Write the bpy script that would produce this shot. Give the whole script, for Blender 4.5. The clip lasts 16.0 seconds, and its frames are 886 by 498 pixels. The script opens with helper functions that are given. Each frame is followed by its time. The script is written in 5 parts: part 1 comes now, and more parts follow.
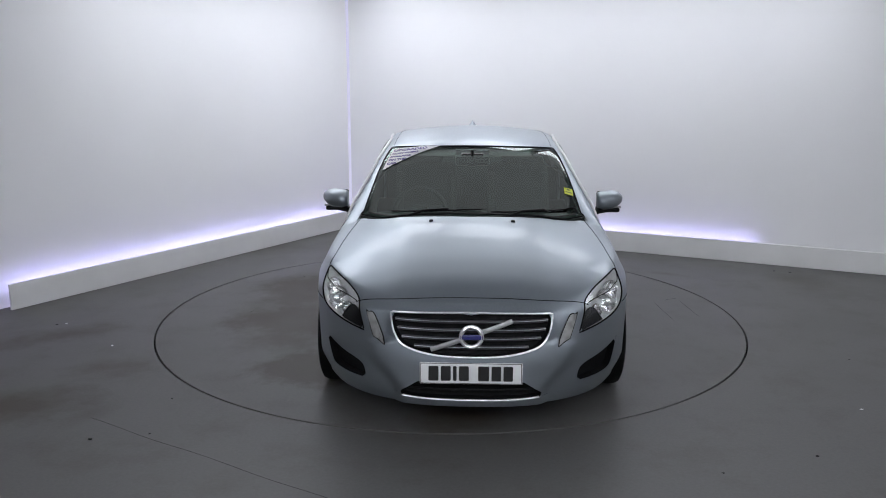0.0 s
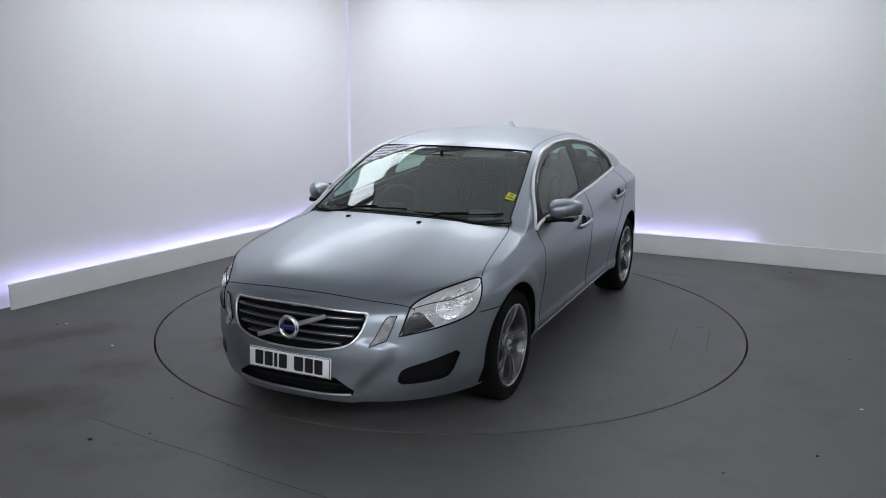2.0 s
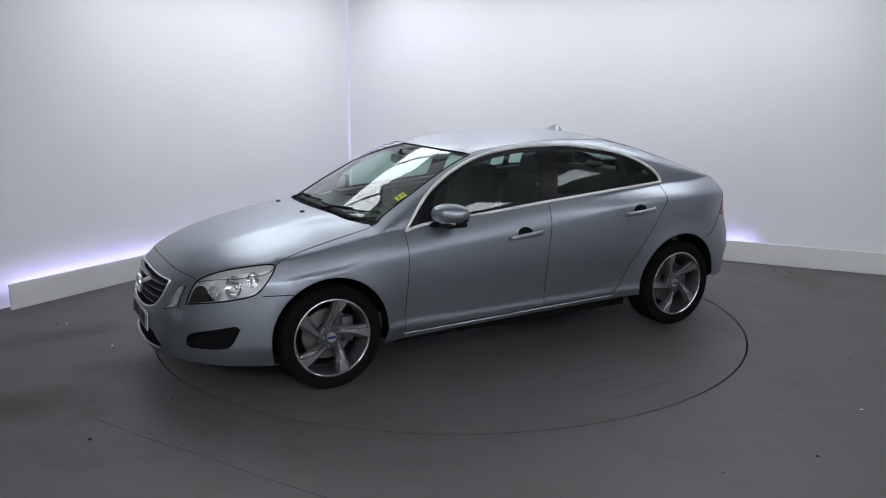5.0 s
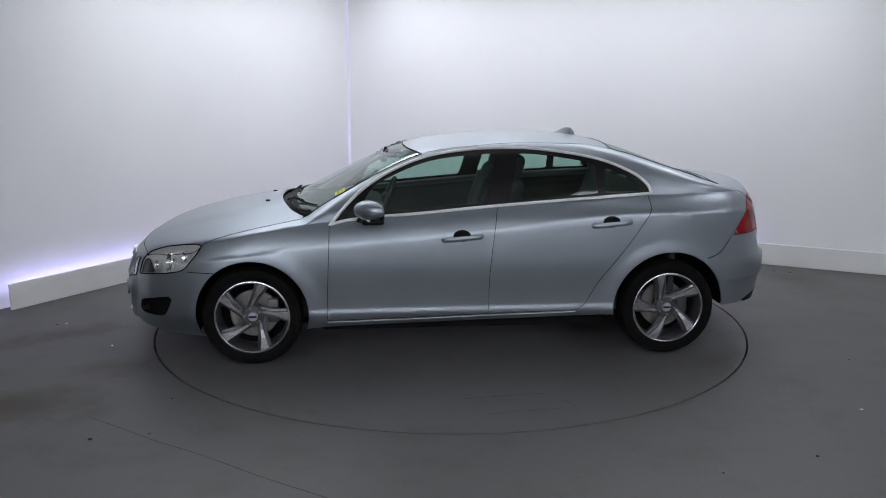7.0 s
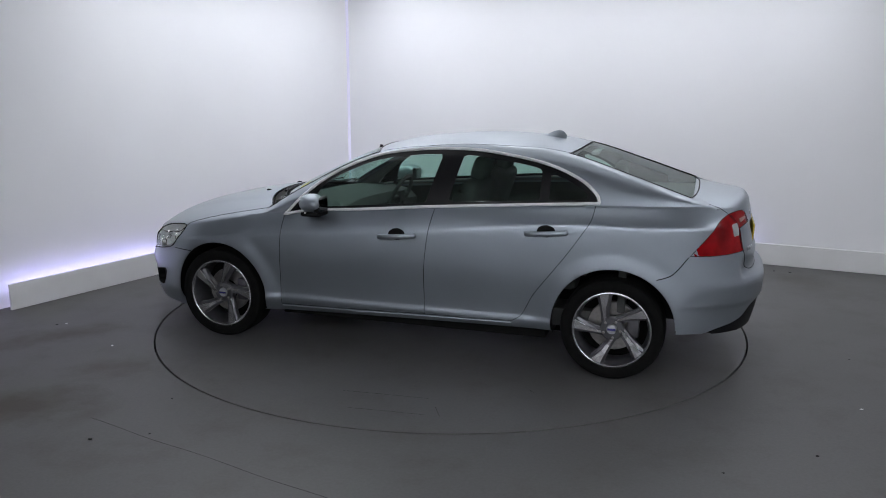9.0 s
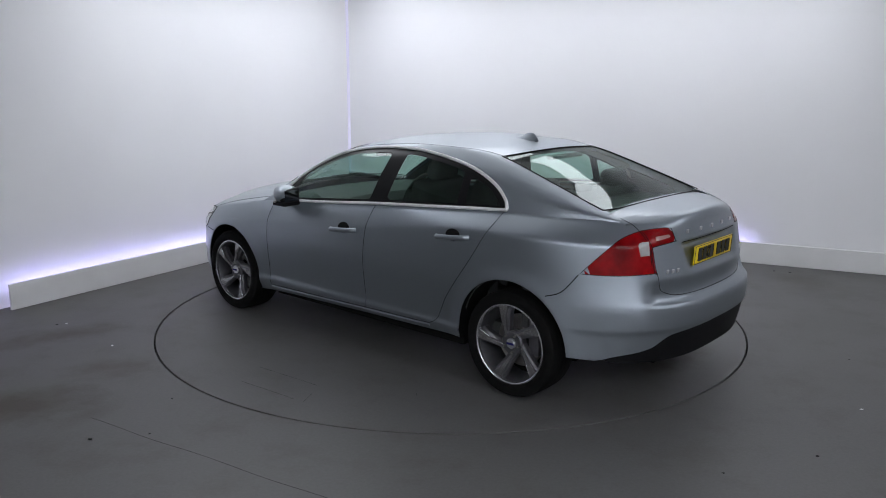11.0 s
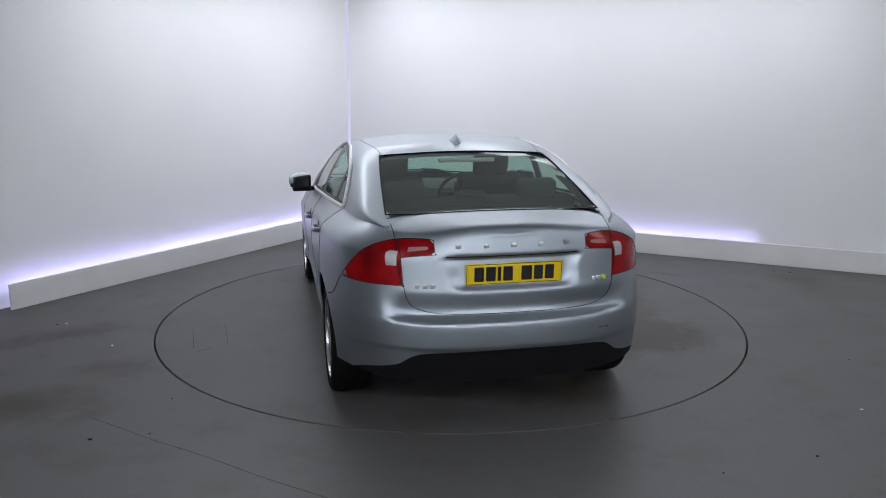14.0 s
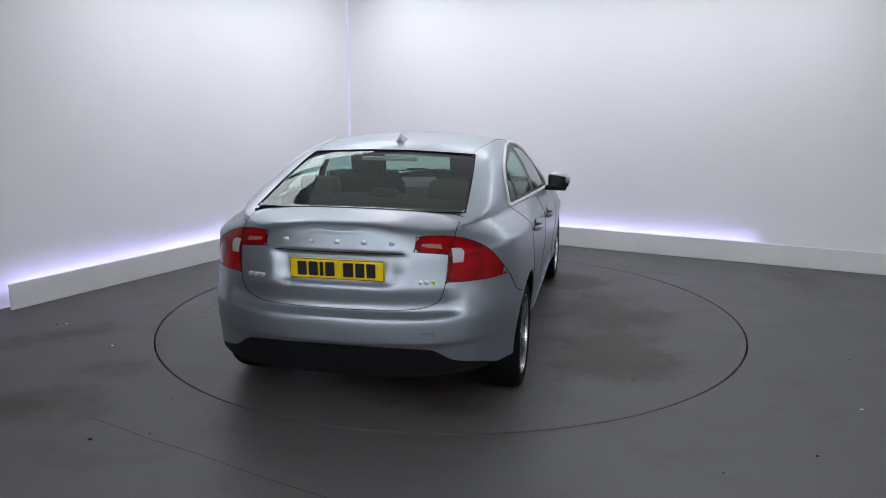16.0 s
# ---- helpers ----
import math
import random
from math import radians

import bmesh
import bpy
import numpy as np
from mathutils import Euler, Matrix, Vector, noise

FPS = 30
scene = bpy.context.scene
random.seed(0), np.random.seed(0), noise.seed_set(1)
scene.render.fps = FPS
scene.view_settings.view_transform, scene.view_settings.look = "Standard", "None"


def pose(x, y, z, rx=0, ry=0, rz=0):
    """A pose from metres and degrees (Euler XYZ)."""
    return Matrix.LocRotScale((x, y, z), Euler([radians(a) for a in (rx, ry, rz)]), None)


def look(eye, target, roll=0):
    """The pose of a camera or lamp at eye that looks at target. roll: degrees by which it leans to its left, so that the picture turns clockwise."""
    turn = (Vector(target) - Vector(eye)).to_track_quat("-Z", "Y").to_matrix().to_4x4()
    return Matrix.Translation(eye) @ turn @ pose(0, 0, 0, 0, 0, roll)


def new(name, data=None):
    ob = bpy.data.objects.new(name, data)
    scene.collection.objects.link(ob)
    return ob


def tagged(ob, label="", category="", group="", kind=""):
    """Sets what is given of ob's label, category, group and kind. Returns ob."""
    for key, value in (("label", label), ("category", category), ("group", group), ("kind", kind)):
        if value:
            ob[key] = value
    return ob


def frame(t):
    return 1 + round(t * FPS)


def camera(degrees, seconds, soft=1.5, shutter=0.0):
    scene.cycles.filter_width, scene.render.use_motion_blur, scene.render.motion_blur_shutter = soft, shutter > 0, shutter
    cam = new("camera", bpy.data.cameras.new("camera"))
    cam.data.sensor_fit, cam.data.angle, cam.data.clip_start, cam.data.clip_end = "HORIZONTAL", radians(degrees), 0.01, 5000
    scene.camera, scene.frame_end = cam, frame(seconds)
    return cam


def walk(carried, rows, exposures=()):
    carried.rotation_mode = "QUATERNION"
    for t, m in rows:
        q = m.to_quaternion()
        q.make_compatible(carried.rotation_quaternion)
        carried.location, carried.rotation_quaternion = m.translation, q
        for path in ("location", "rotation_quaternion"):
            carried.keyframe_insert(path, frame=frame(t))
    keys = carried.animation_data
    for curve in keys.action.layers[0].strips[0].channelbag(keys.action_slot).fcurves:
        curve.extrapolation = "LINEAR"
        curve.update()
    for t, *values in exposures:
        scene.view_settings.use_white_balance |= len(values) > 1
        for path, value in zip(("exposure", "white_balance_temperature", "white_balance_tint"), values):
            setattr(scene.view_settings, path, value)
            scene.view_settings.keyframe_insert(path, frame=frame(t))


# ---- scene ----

import collections

from mathutils.bvhtree import BVHTree

# ---- camera: on a tripod, at rest ----
cam = camera(57.34, 16.0, soft=1.0)
EYE = look((0, -6.233, 1.86), (-0.0563, -0.1385, 0.557), 0.16)
walk(cam, [(0, EYE), (16, EYE)])

# ---- turntable: seconds and heading of the car in degrees ----
TURN = [(0, -91.4), (1, -103.1), (2, -115.0), (3, -126.9), (4, -138.8), (5, -150.6), (6, -162.3), (7, -174.05), (8, -185.65),
        (9, -197.3), (10, -209.1), (11, -220.85), (12, -232.8), (13, -244.85), (14, -257.0), (15, -269.25), (16, -281.4)]
TABLE_R = 2.231
CAR_OFF = 0.165

# ---- world, lights, exposure ----
world = bpy.data.worlds.new("world")
scene.world = world
world.use_nodes = True
world.node_tree.nodes["Background"].inputs[0].default_value = (0.75, 0.8, 0.9, 1)
world.node_tree.nodes["Background"].inputs[1].default_value = 0.02
scene.view_settings.exposure = 0.0
CEIL_H = 3.05


# ---- materials ----
FLOOR_STAINS = ((-2.81, -0.56, 0.72, 0.28, 26.0, 1.0), (-3.1, -0.73, 0.34, 0.3, 36.0, 0.9), (-2.25, -1.29, 0.42, 0.3, 26.0, 0.9), (-2.46, -1.89, 0.58, 0.42, 27.0, 1.0), (-2.02, -2.01, 0.17, 0.3, 155.0, 0.4), (2.08, 1.37, 0.27, 0.12, 150.0, 0.9), (3.29, 1.03, 0.64, 0.5, 143.0, 0.5), (-1.85, 2.48, 0.45, 0.5, 44.0, 0.4), (2.69, 2.09, 0.82, 0.3, 162.0, 0.4))
DECK_STAINS = ((1.3, -0.91, 0.49, 0.42, 14.0, 2.04), (0.68, -1.2, 0.43, 0.48, 145.0, 1.02), (-0.21, -1.21, 0.94, 0.72, 4.0, 0.85), (1.83, 0.06, 0.41, 0.6, 92.0, 1.19), (-0.64, -1.27, 0.99, 0.66, 8.0, 1.7), (0.24, -1.24, 0.74, 0.72, 36.0, 1.53), (-1.61, -0.26, 0.51, 0.6, 77.0, 1.19))

def mat(name, color, rough=0.5, metal=0.0, coat=0.0, bump=0.0, bscale=60.0, vary=0.0, vscale=4.0, spec=0.5, rvary=0.0, coord="Object", crough=0.04):
    m = bpy.data.materials.new(name)
    m.use_nodes = True
    nt = m.node_tree
    b = nt.nodes["Principled BSDF"]
    b.inputs["Base Color"].default_value = (*color, 1)
    b.inputs["Roughness"].default_value = rough
    b.inputs["Metallic"].default_value = metal
    b.inputs["Coat Weight"].default_value = coat
    b.inputs["Coat Roughness"].default_value = crough
    b.inputs["Specular IOR Level"].default_value = spec
    co = nt.nodes.new("ShaderNodeTexCoord")
    if vary:
        n = nt.nodes.new("ShaderNodeTexNoise")
        n.inputs["Scale"].default_value = vscale
        n.inputs["Detail"].default_value = 6
        nt.links.new(co.outputs[coord], n.inputs["Vector"])
        mr = nt.nodes.new("ShaderNodeMapRange")
        mr.inputs[1].default_value, mr.inputs[2].default_value = 0.3, 0.7
        mr.inputs[3].default_value, mr.inputs[4].default_value = 1 - vary, 1 + vary
        nt.links.new(n.outputs["Fac"], mr.inputs[0])
        mx = nt.nodes.new("ShaderNodeVectorMath")
        mx.operation = "SCALE"
        mx.inputs[0].default_value = color
        nt.links.new(mr.outputs[0], mx.inputs["Scale"])
        nt.links.new(mx.outputs[0], b.inputs["Base Color"])
        if rvary:
            m2 = nt.nodes.new("ShaderNodeMapRange")
            m2.inputs[1].default_value, m2.inputs[2].default_value = 0.3, 0.7
            m2.inputs[3].default_value, m2.inputs[4].default_value = rough - rvary, rough + rvary
            nt.links.new(n.outputs["Fac"], m2.inputs[0])
            nt.links.new(m2.outputs[0], b.inputs["Roughness"])
    if bump:
        n2 = nt.nodes.new("ShaderNodeTexNoise")
        n2.inputs["Scale"].default_value = bscale
        n2.inputs["Detail"].default_value = 4
        nt.links.new(co.outputs[coord], n2.inputs["Vector"])
        bp = nt.nodes.new("ShaderNodeBump")
        bp.inputs["Strength"].default_value = bump
        bp.inputs["Distance"].default_value = 0.004
        nt.links.new(n2.outputs["Fac"], bp.inputs["Height"])
        nt.links.new(bp.outputs[0], b.inputs["Normal"])
    return m


def glow(name, color, strength):
    m = bpy.data.materials.new(name)
    m.use_nodes = True
    nt = m.node_tree
    nt.nodes.remove(nt.nodes["Principled BSDF"])
    e = nt.nodes.new("ShaderNodeEmission")
    e.inputs[0].default_value = (*color, 1)
    e.inputs[1].default_value = strength
    nt.links.new(e.outputs[0], nt.nodes["Material Output"].inputs[0])
    return m


def glass(name, tint, rough=0.0, gloss=1.0):
    """Thin pane: tinted straight-through light with a mirror coat."""
    m = bpy.data.materials.new(name)
    m.use_nodes = True
    nt = m.node_tree
    nt.nodes.remove(nt.nodes["Principled BSDF"])
    tr = nt.nodes.new("ShaderNodeBsdfTransparent")
    tr.inputs[0].default_value = (*tint, 1)
    gl = nt.nodes.new("ShaderNodeBsdfGlossy")
    gl.inputs["Color"].default_value = (0.95, 1, 0.98, 1)
    gl.inputs["Roughness"].default_value = rough
    lw = nt.nodes.new("ShaderNodeLayerWeight")
    lw.inputs["Blend"].default_value = 0.5
    pw = nt.nodes.new("ShaderNodeMath")
    pw.operation = "POWER"
    pw.inputs[1].default_value = 5
    nt.links.new(lw.outputs["Facing"], pw.inputs[0])
    ma = nt.nodes.new("ShaderNodeMath")
    ma.operation = "MULTIPLY_ADD"
    ma.inputs[1].default_value, ma.inputs[2].default_value = 0.92 * gloss, 0.075 * gloss
    nt.links.new(pw.outputs[0], ma.inputs[0])
    mx = nt.nodes.new("ShaderNodeMixShader")
    nt.links.new(ma.outputs[0], mx.inputs[0])
    nt.links.new(tr.outputs[0], mx.inputs[1])
    nt.links.new(gl.outputs[0], mx.inputs[2])
    nt.links.new(mx.outputs[0], nt.nodes["Material Output"].inputs[0])
    return m


def floor_material(name, stains):
    """Grey painted concrete, faintly clouded; stains are (x, y, half length, half width, turn, strength) of brown tyre dirt."""
    m = mat(name, (0.095, 0.094, 0.092), 0.46, bump=0.10, bscale=90, vary=0.07, vscale=1.3, rvary=0.05, spec=0.34)
    nt = m.node_tree
    b = nt.nodes["Principled BSDF"]
    src = b.inputs["Base Color"].links[0].from_socket
    co = nt.nodes.new("ShaderNodeTexCoord")
    n = nt.nodes.new("ShaderNodeTexNoise")
    n.inputs["Scale"].default_value = 2.6
    n.inputs["Detail"].default_value = 8
    n.inputs["Roughness"].default_value = 0.68
    nt.links.new(co.outputs["Object"], n.inputs["Vector"])

    def math_node(op, a, b2, clamp=False):
        q = nt.nodes.new("ShaderNodeMath")
        q.operation, q.use_clamp = op, clamp
        for i, v in enumerate((a, b2)):
            if isinstance(v, (int, float)):
                q.inputs[i].default_value = v
            else:
                nt.links.new(v, q.inputs[i])
        return q.outputs[0]
    noise = n.outputs["Fac"]
    # light dirt everywhere, more inside each stain
    total = math_node("MULTIPLY", math_node("SUBTRACT", noise, 0.50, True), 1.6, True)
    for x, y, rx, ry, turn, strength in stains:
        mp = nt.nodes.new("ShaderNodeMapping")
        mp.vector_type = "TEXTURE"
        mp.inputs["Location"].default_value = (x, y, 0)
        mp.inputs["Rotation"].default_value = (0, 0, radians(turn))
        mp.inputs["Scale"].default_value = (rx, ry, 1)
        nt.links.new(co.outputs["Object"], mp.inputs[0])
        ln = nt.nodes.new("ShaderNodeVectorMath")
        ln.operation = "LENGTH"
        nt.links.new(mp.outputs[0], ln.inputs[0])
        fall = math_node("SUBTRACT", 1.0, ln.outputs["Value"], True)
        wet = math_node("MULTIPLY", math_node("SUBTRACT", math_node("ADD", math_node("MULTIPLY", fall, 0.62), noise), 0.60, True), 2.3 * strength, True)
        total = math_node("MAXIMUM", total, wet)
    mx = nt.nodes.new("ShaderNodeMix")
    mx.data_type = "RGBA"
    mx.inputs["B"].default_value = (0.046, 0.039, 0.029, 1)
    nt.links.new(total, mx.inputs["Factor"])
    nt.links.new(src, mx.inputs["A"])
    sp = nt.nodes.new("ShaderNodeTexNoise")
    sp.inputs["Scale"].default_value = 55
    sp.inputs["Detail"].default_value = 3
    nt.links.new(co.outputs["Object"], sp.inputs["Vector"])
    r2 = nt.nodes.new("ShaderNodeMapRange")
    r2.inputs[1].default_value, r2.inputs[2].default_value = 0.25, 0.75
    r2.inputs[3].default_value, r2.inputs[4].default_value = 0.92, 1.08
    nt.links.new(sp.outputs["Fac"], r2.inputs[0])
    sc = nt.nodes.new("ShaderNodeVectorMath")
    sc.operation = "SCALE"
    nt.links.new(mx.outputs["Result"], sc.inputs[0])
    nt.links.new(r2.outputs[0], sc.inputs["Scale"])
    nt.links.new(sc.outputs[0], b.inputs["Base Color"])
    return m


def paint_material():
    """Blue-silver metallic lacquer with fine flake."""
    m = mat("silver_paint", (0.36, 0.40, 0.44), 0.40, metal=0.93, coat=0.28, spec=0.5, crough=0.11)
    nt = m.node_tree
    b = nt.nodes["Principled BSDF"]
    co = nt.nodes.new("ShaderNodeTexCoord")
    n = nt.nodes.new("ShaderNodeTexVoronoi")
    n.inputs["Scale"].default_value = 900
    nt.links.new(co.outputs["Object"], n.inputs["Vector"])
    r = nt.nodes.new("ShaderNodeMapRange")
    r.inputs[3].default_value, r.inputs[4].default_value = 0.88, 1.12
    nt.links.new(n.outputs["Color"], r.inputs[0])
    sc = nt.nodes.new("ShaderNodeVectorMath")
    sc.operation = "SCALE"
    sc.inputs[0].default_value = (0.335, 0.374, 0.414)
    nt.links.new(r.outputs[0], sc.inputs["Scale"])
    nt.links.new(sc.outputs[0], b.inputs["Base Color"])
    d = nt.nodes.new("ShaderNodeTexNoise")
    d.inputs["Scale"].default_value = 3.0
    d.inputs["Detail"].default_value = 5
    nt.links.new(co.outputs["Object"], d.inputs["Vector"])
    r3 = nt.nodes.new("ShaderNodeMapRange")
    r3.inputs[3].default_value, r3.inputs[4].default_value = 0.37, 0.43
    nt.links.new(d.outputs["Fac"], r3.inputs[0])
    nt.links.new(r3.outputs[0], b.inputs["Roughness"])
    return m


M_FLOOR = floor_material("painted_concrete", FLOOR_STAINS)
M_DECK = floor_material("painted_turntable", DECK_STAINS)
M_WALL = mat("white_wall_paint", (0.80, 0.80, 0.815), 0.6, bump=0.06, bscale=120, vary=0.02, vscale=0.9)
M_PLINTH = mat("white_plinth_paint", (0.70, 0.70, 0.70), 0.5, bump=0.05, bscale=150, vary=0.05, vscale=3)
M_CEIL = mat("white_ceiling_paint", (0.8, 0.8, 0.8), 0.8, vary=0.03, vscale=2)
M_BACK = mat("pale_studio_wall", (0.72, 0.72, 0.73), 0.7, vary=0.08, vscale=1.5)
M_DARK_UNSEEN = mat("unseen_dark_wall", (0.16, 0.16, 0.165), 0.75, vary=0.1, vscale=1.5)
M_PANEL = glow("led_panel", (0.93, 0.96, 1.03), 5.3)
# stronger glow for the fill lamps added behind the camera
M_PANEL_FILL = glow("unseen_fill_panel", (0.93, 0.96, 1.03), 13.0)
M_CEIL_GLOW = glow("added_ceiling_glow", (0.94, 0.97, 1.02), 0.72)
M_STRIP = glow("violet_led_strip", (0.50, 0.46, 1.0), 13.0)
M_CORNER = glow("violet_led_corner", (0.70, 0.69, 0.90), 0.93)
M_GAP = mat("dark_gap", (0.005, 0.005, 0.005), 0.8, spec=0.15)
M_PAINT = paint_material()
M_BLACK = mat("black_plastic", (0.006, 0.006, 0.007), 0.6, spec=0.15, bump=0.08, bscale=400, vary=0.15, vscale=30)
M_GLOSSBLACK = mat("gloss_black", (0.006, 0.006, 0.007), 0.35, spec=0.25, vary=0.1, vscale=20)
M_RUBBER = mat("tyre_rubber", (0.005, 0.005, 0.005), 0.85, spec=0.12, bump=0.15, bscale=250, vary=0.2, vscale=25)
M_CHROME = mat("polished_chrome", (0.95, 0.95, 0.96), 0.30, metal=1.0, vary=0.04, vscale=30)
M_TRIM = mat("bright_anodised_trim", (0.92, 0.92, 0.93), 0.32, metal=0.2, vary=0.03, vscale=30)
M_SATIN = mat("satin_silver", (0.62, 0.63, 0.65), 0.28, metal=0.9, vary=0.04, vscale=40)
M_ALLOY = mat("diamond_cut_alloy", (0.52, 0.52, 0.54), 0.25, metal=0.95, vary=0.05, vscale=60)
M_ALLOYDARK = mat("grey_alloy_paint", (0.10, 0.10, 0.11), 0.35, metal=0.6, coat=0.4, vary=0.08, vscale=40)
M_DISC = mat("brake_disc_steel", (0.30, 0.29, 0.28), 0.4, metal=0.9, vary=0.15, vscale=40)
M_RED = mat("red_lens", (0.23, 0.002, 0.004), 0.22, spec=0.12, coat=0.18, vary=0.40, vscale=9, bump=0.3, bscale=70)
M_CLEARLENS = mat("frosted_clear_lens", (0.42, 0.41, 0.41), 0.2, coat=0.6, vary=0.08, vscale=30)
M_ROSE = mat("rose_clear_lens", (0.36, 0.16, 0.15), 0.2, coat=0.6, vary=0.15, vscale=30)
M_DRL = mat("grey_lamp_lens", (0.26, 0.26, 0.26), 0.22, coat=0.8, vary=0.35, vscale=22)
M_GLASS = glass("green_tinted_glass", (0.60, 0.77, 0.70), gloss=0.95)
M_GLASSR = glass("rear_tint_glass", (0.57, 0.74, 0.67), gloss=0.5)
M_LENS = glass("headlight_clear_cover", (0.93, 0.94, 0.95))
M_REFL = mat("reflector_bowl", (0.9, 0.9, 0.9), 0.16, metal=1.0, vary=0.05, vscale=80)
# mirror colour kept near black for the dark surroundings it would reflect
M_MIRROR = mat("darkened_mirror_glass", (0.05, 0.055, 0.06), 0.05, metal=1.0)
M_HOUSING = mat("silver_grey_housing", (0.86, 0.86, 0.86), 0.30, metal=0.35, vary=0.1, vscale=60)
M_CABIN = mat("dark_grey_cabin_trim", (0.045, 0.048, 0.047), 0.75, bump=0.04, bscale=300, vary=0.15, vscale=12)
M_SEAT = mat("charcoal_seat_cloth", (0.045, 0.048, 0.047), 0.85, bump=0.04, bscale=120, vary=0.15, vscale=6)
M_HEADLINER = mat("pale_headliner", (0.20, 0.20, 0.195), 0.9, vary=0.05, vscale=10)
M_WHITEP = mat("white_plate", (0.72, 0.73, 0.73), 0.35, vary=0.03, vscale=20)
M_YELLOWP = mat("yellow_plate", (0.78, 0.56, 0.01), 0.35, vary=0.03, vscale=20)
M_INK = mat("black_ink", (0.010, 0.010, 0.010), 0.4)
M_BLUE = mat("blue_enamel", (0.03, 0.03, 0.16), 0.25, coat=0.6)
M_PAPER = mat("white_sticker_paper", (0.90, 0.90, 0.92), 0.5, vary=0.02, vscale=20)
M_PURPLE = mat("purple_print", (0.10, 0.06, 0.30), 0.5)
M_STICKY = mat("yellow_green_sticker", (0.66, 0.72, 0.03), 0.5, vary=0.03, vscale=30)
M_GREENINK = mat("dark_olive_print", (0.16, 0.19, 0.02), 0.5)
M_DECAL = mat("green_badge", (0.45, 0.6, 0.05), 0.35)


# ---- small mesh helpers ----
def part(name, bm, material, parent=None, label="", smooth=True, angle=None):
    me = bpy.data.meshes.new(name)
    bmesh.ops.recalc_face_normals(bm, faces=bm.faces) if angle != "keep" else None
    bm.to_mesh(me)
    bm.free()
    me.materials.append(material)
    for p in me.polygons:
        p.use_smooth = smooth
    if smooth and angle != "keep":
        me.set_sharp_from_angle(angle=radians(angle or 35))
    ob = new(name, me)
    if parent:
        ob.parent = parent
    if label:
        tagged(ob, label)
    return ob


def box(bm, c, s, bevel=0.0, m=None, seg=2):
    """A box of size s about c, its edges rounded by bevel."""
    r = bmesh.ops.create_cube(bm, size=1.0, matrix=Matrix.Translation(c) @ Matrix.Diagonal((*s, 1)))
    vs = r["verts"]
    if bevel:
        es = list({e for v in vs for e in v.link_edges})
        out = bmesh.ops.bevel(bm, geom=es, offset=bevel, segments=seg, affect="EDGES", profile=0.5)
        vs = list({v for f in out["faces"] for v in f.verts} | {v for v in vs if v.is_valid})
    if m is not None:
        bmesh.ops.transform(bm, matrix=m, verts=vs)
    return vs


def tube(bm, pts, r, closed=False, n=6, flat=1.0, up=Vector((0, 0, 1))):
    """A tube of radius r along pts; flat squeezes it along its second axis."""
    pts = [Vector(p) for p in pts]
    rings = []
    k = len(pts)
    for i, p in enumerate(pts):
        a = pts[(i - 1) % k] if closed or i else p
        b = pts[(i + 1) % k] if closed or i < k - 1 else p
        d = (b - a).normalized()
        s = d.cross(up)
        s = s.normalized() if s.length > 1e-4 else d.orthogonal().normalized()
        w = s.cross(d)
        rings.append([bm.verts.new(p + (s * math.cos(q) * r + w * math.sin(q) * r * flat)) for q in [2 * math.pi * j / n for j in range(n)]])
    for i in range(k if closed else k - 1):
        A, B = rings[i], rings[(i + 1) % k]
        for j in range(n):
            bm.faces.new((A[j], A[(j + 1) % n], B[(j + 1) % n], B[j]))
    if not closed:
        bm.faces.new(rings[0][::-1])
        bm.faces.new(rings[-1])


def lathe(bm, prof, n=64, axis="y"):
    """Turn a profile of (radius, along) round the y axis; returns nothing."""
    rings = []
    for r, a in prof:
        rings.append([bm.verts.new((r * math.cos(q), a, r * math.sin(q))) for q in [2 * math.pi * j / n for j in range(n)]])
    for A, B in zip(rings, rings[1:]):
        for j in range(n):
            bm.faces.new((A[j], A[(j + 1) % n], B[(j + 1) % n], B[j]))


def slab(bm, outline, h, to3d):
    """A plate: a closed 2D outline, mapped by to3d(a, b, depth), between depth 0 and h."""
    A = [bm.verts.new(to3d(a, b, 0)) for a, b in outline]
    B = [bm.verts.new(to3d(a, b, h)) for a, b in outline]
    bm.faces.new(A)
    bm.faces.new(B[::-1])
    k = len(A)
    for i in range(k):
        bm.faces.new((A[i], B[i], B[(i + 1) % k], A[(i + 1) % k]))


def curve(pts, n=8, closed=True):
    """A smooth line through pts; a point given twice makes a corner."""
    k = len(pts)
    out = []
    for i in range(k if closed else k - 1):
        g = lambda j: Vector(pts[j % k]) if closed else Vector(pts[min(max(j, 0), k - 1)])
        p0, p1, p2, p3 = g(i - 1), g(i), g(i + 1), g(i + 2)
        if (p1 - p2).length < 1e-6:
            continue
        for j in range(n):
            t = j / n
            out.append(0.5 * (2 * p1 + (p2 - p0) * t + (2 * p0 - 5 * p1 + 4 * p2 - p3) * t * t + (3 * p1 - p0 - 3 * p2 + p3) * t ** 3))
    if not closed:
        out.append(Vector(pts[-1]))
    return out


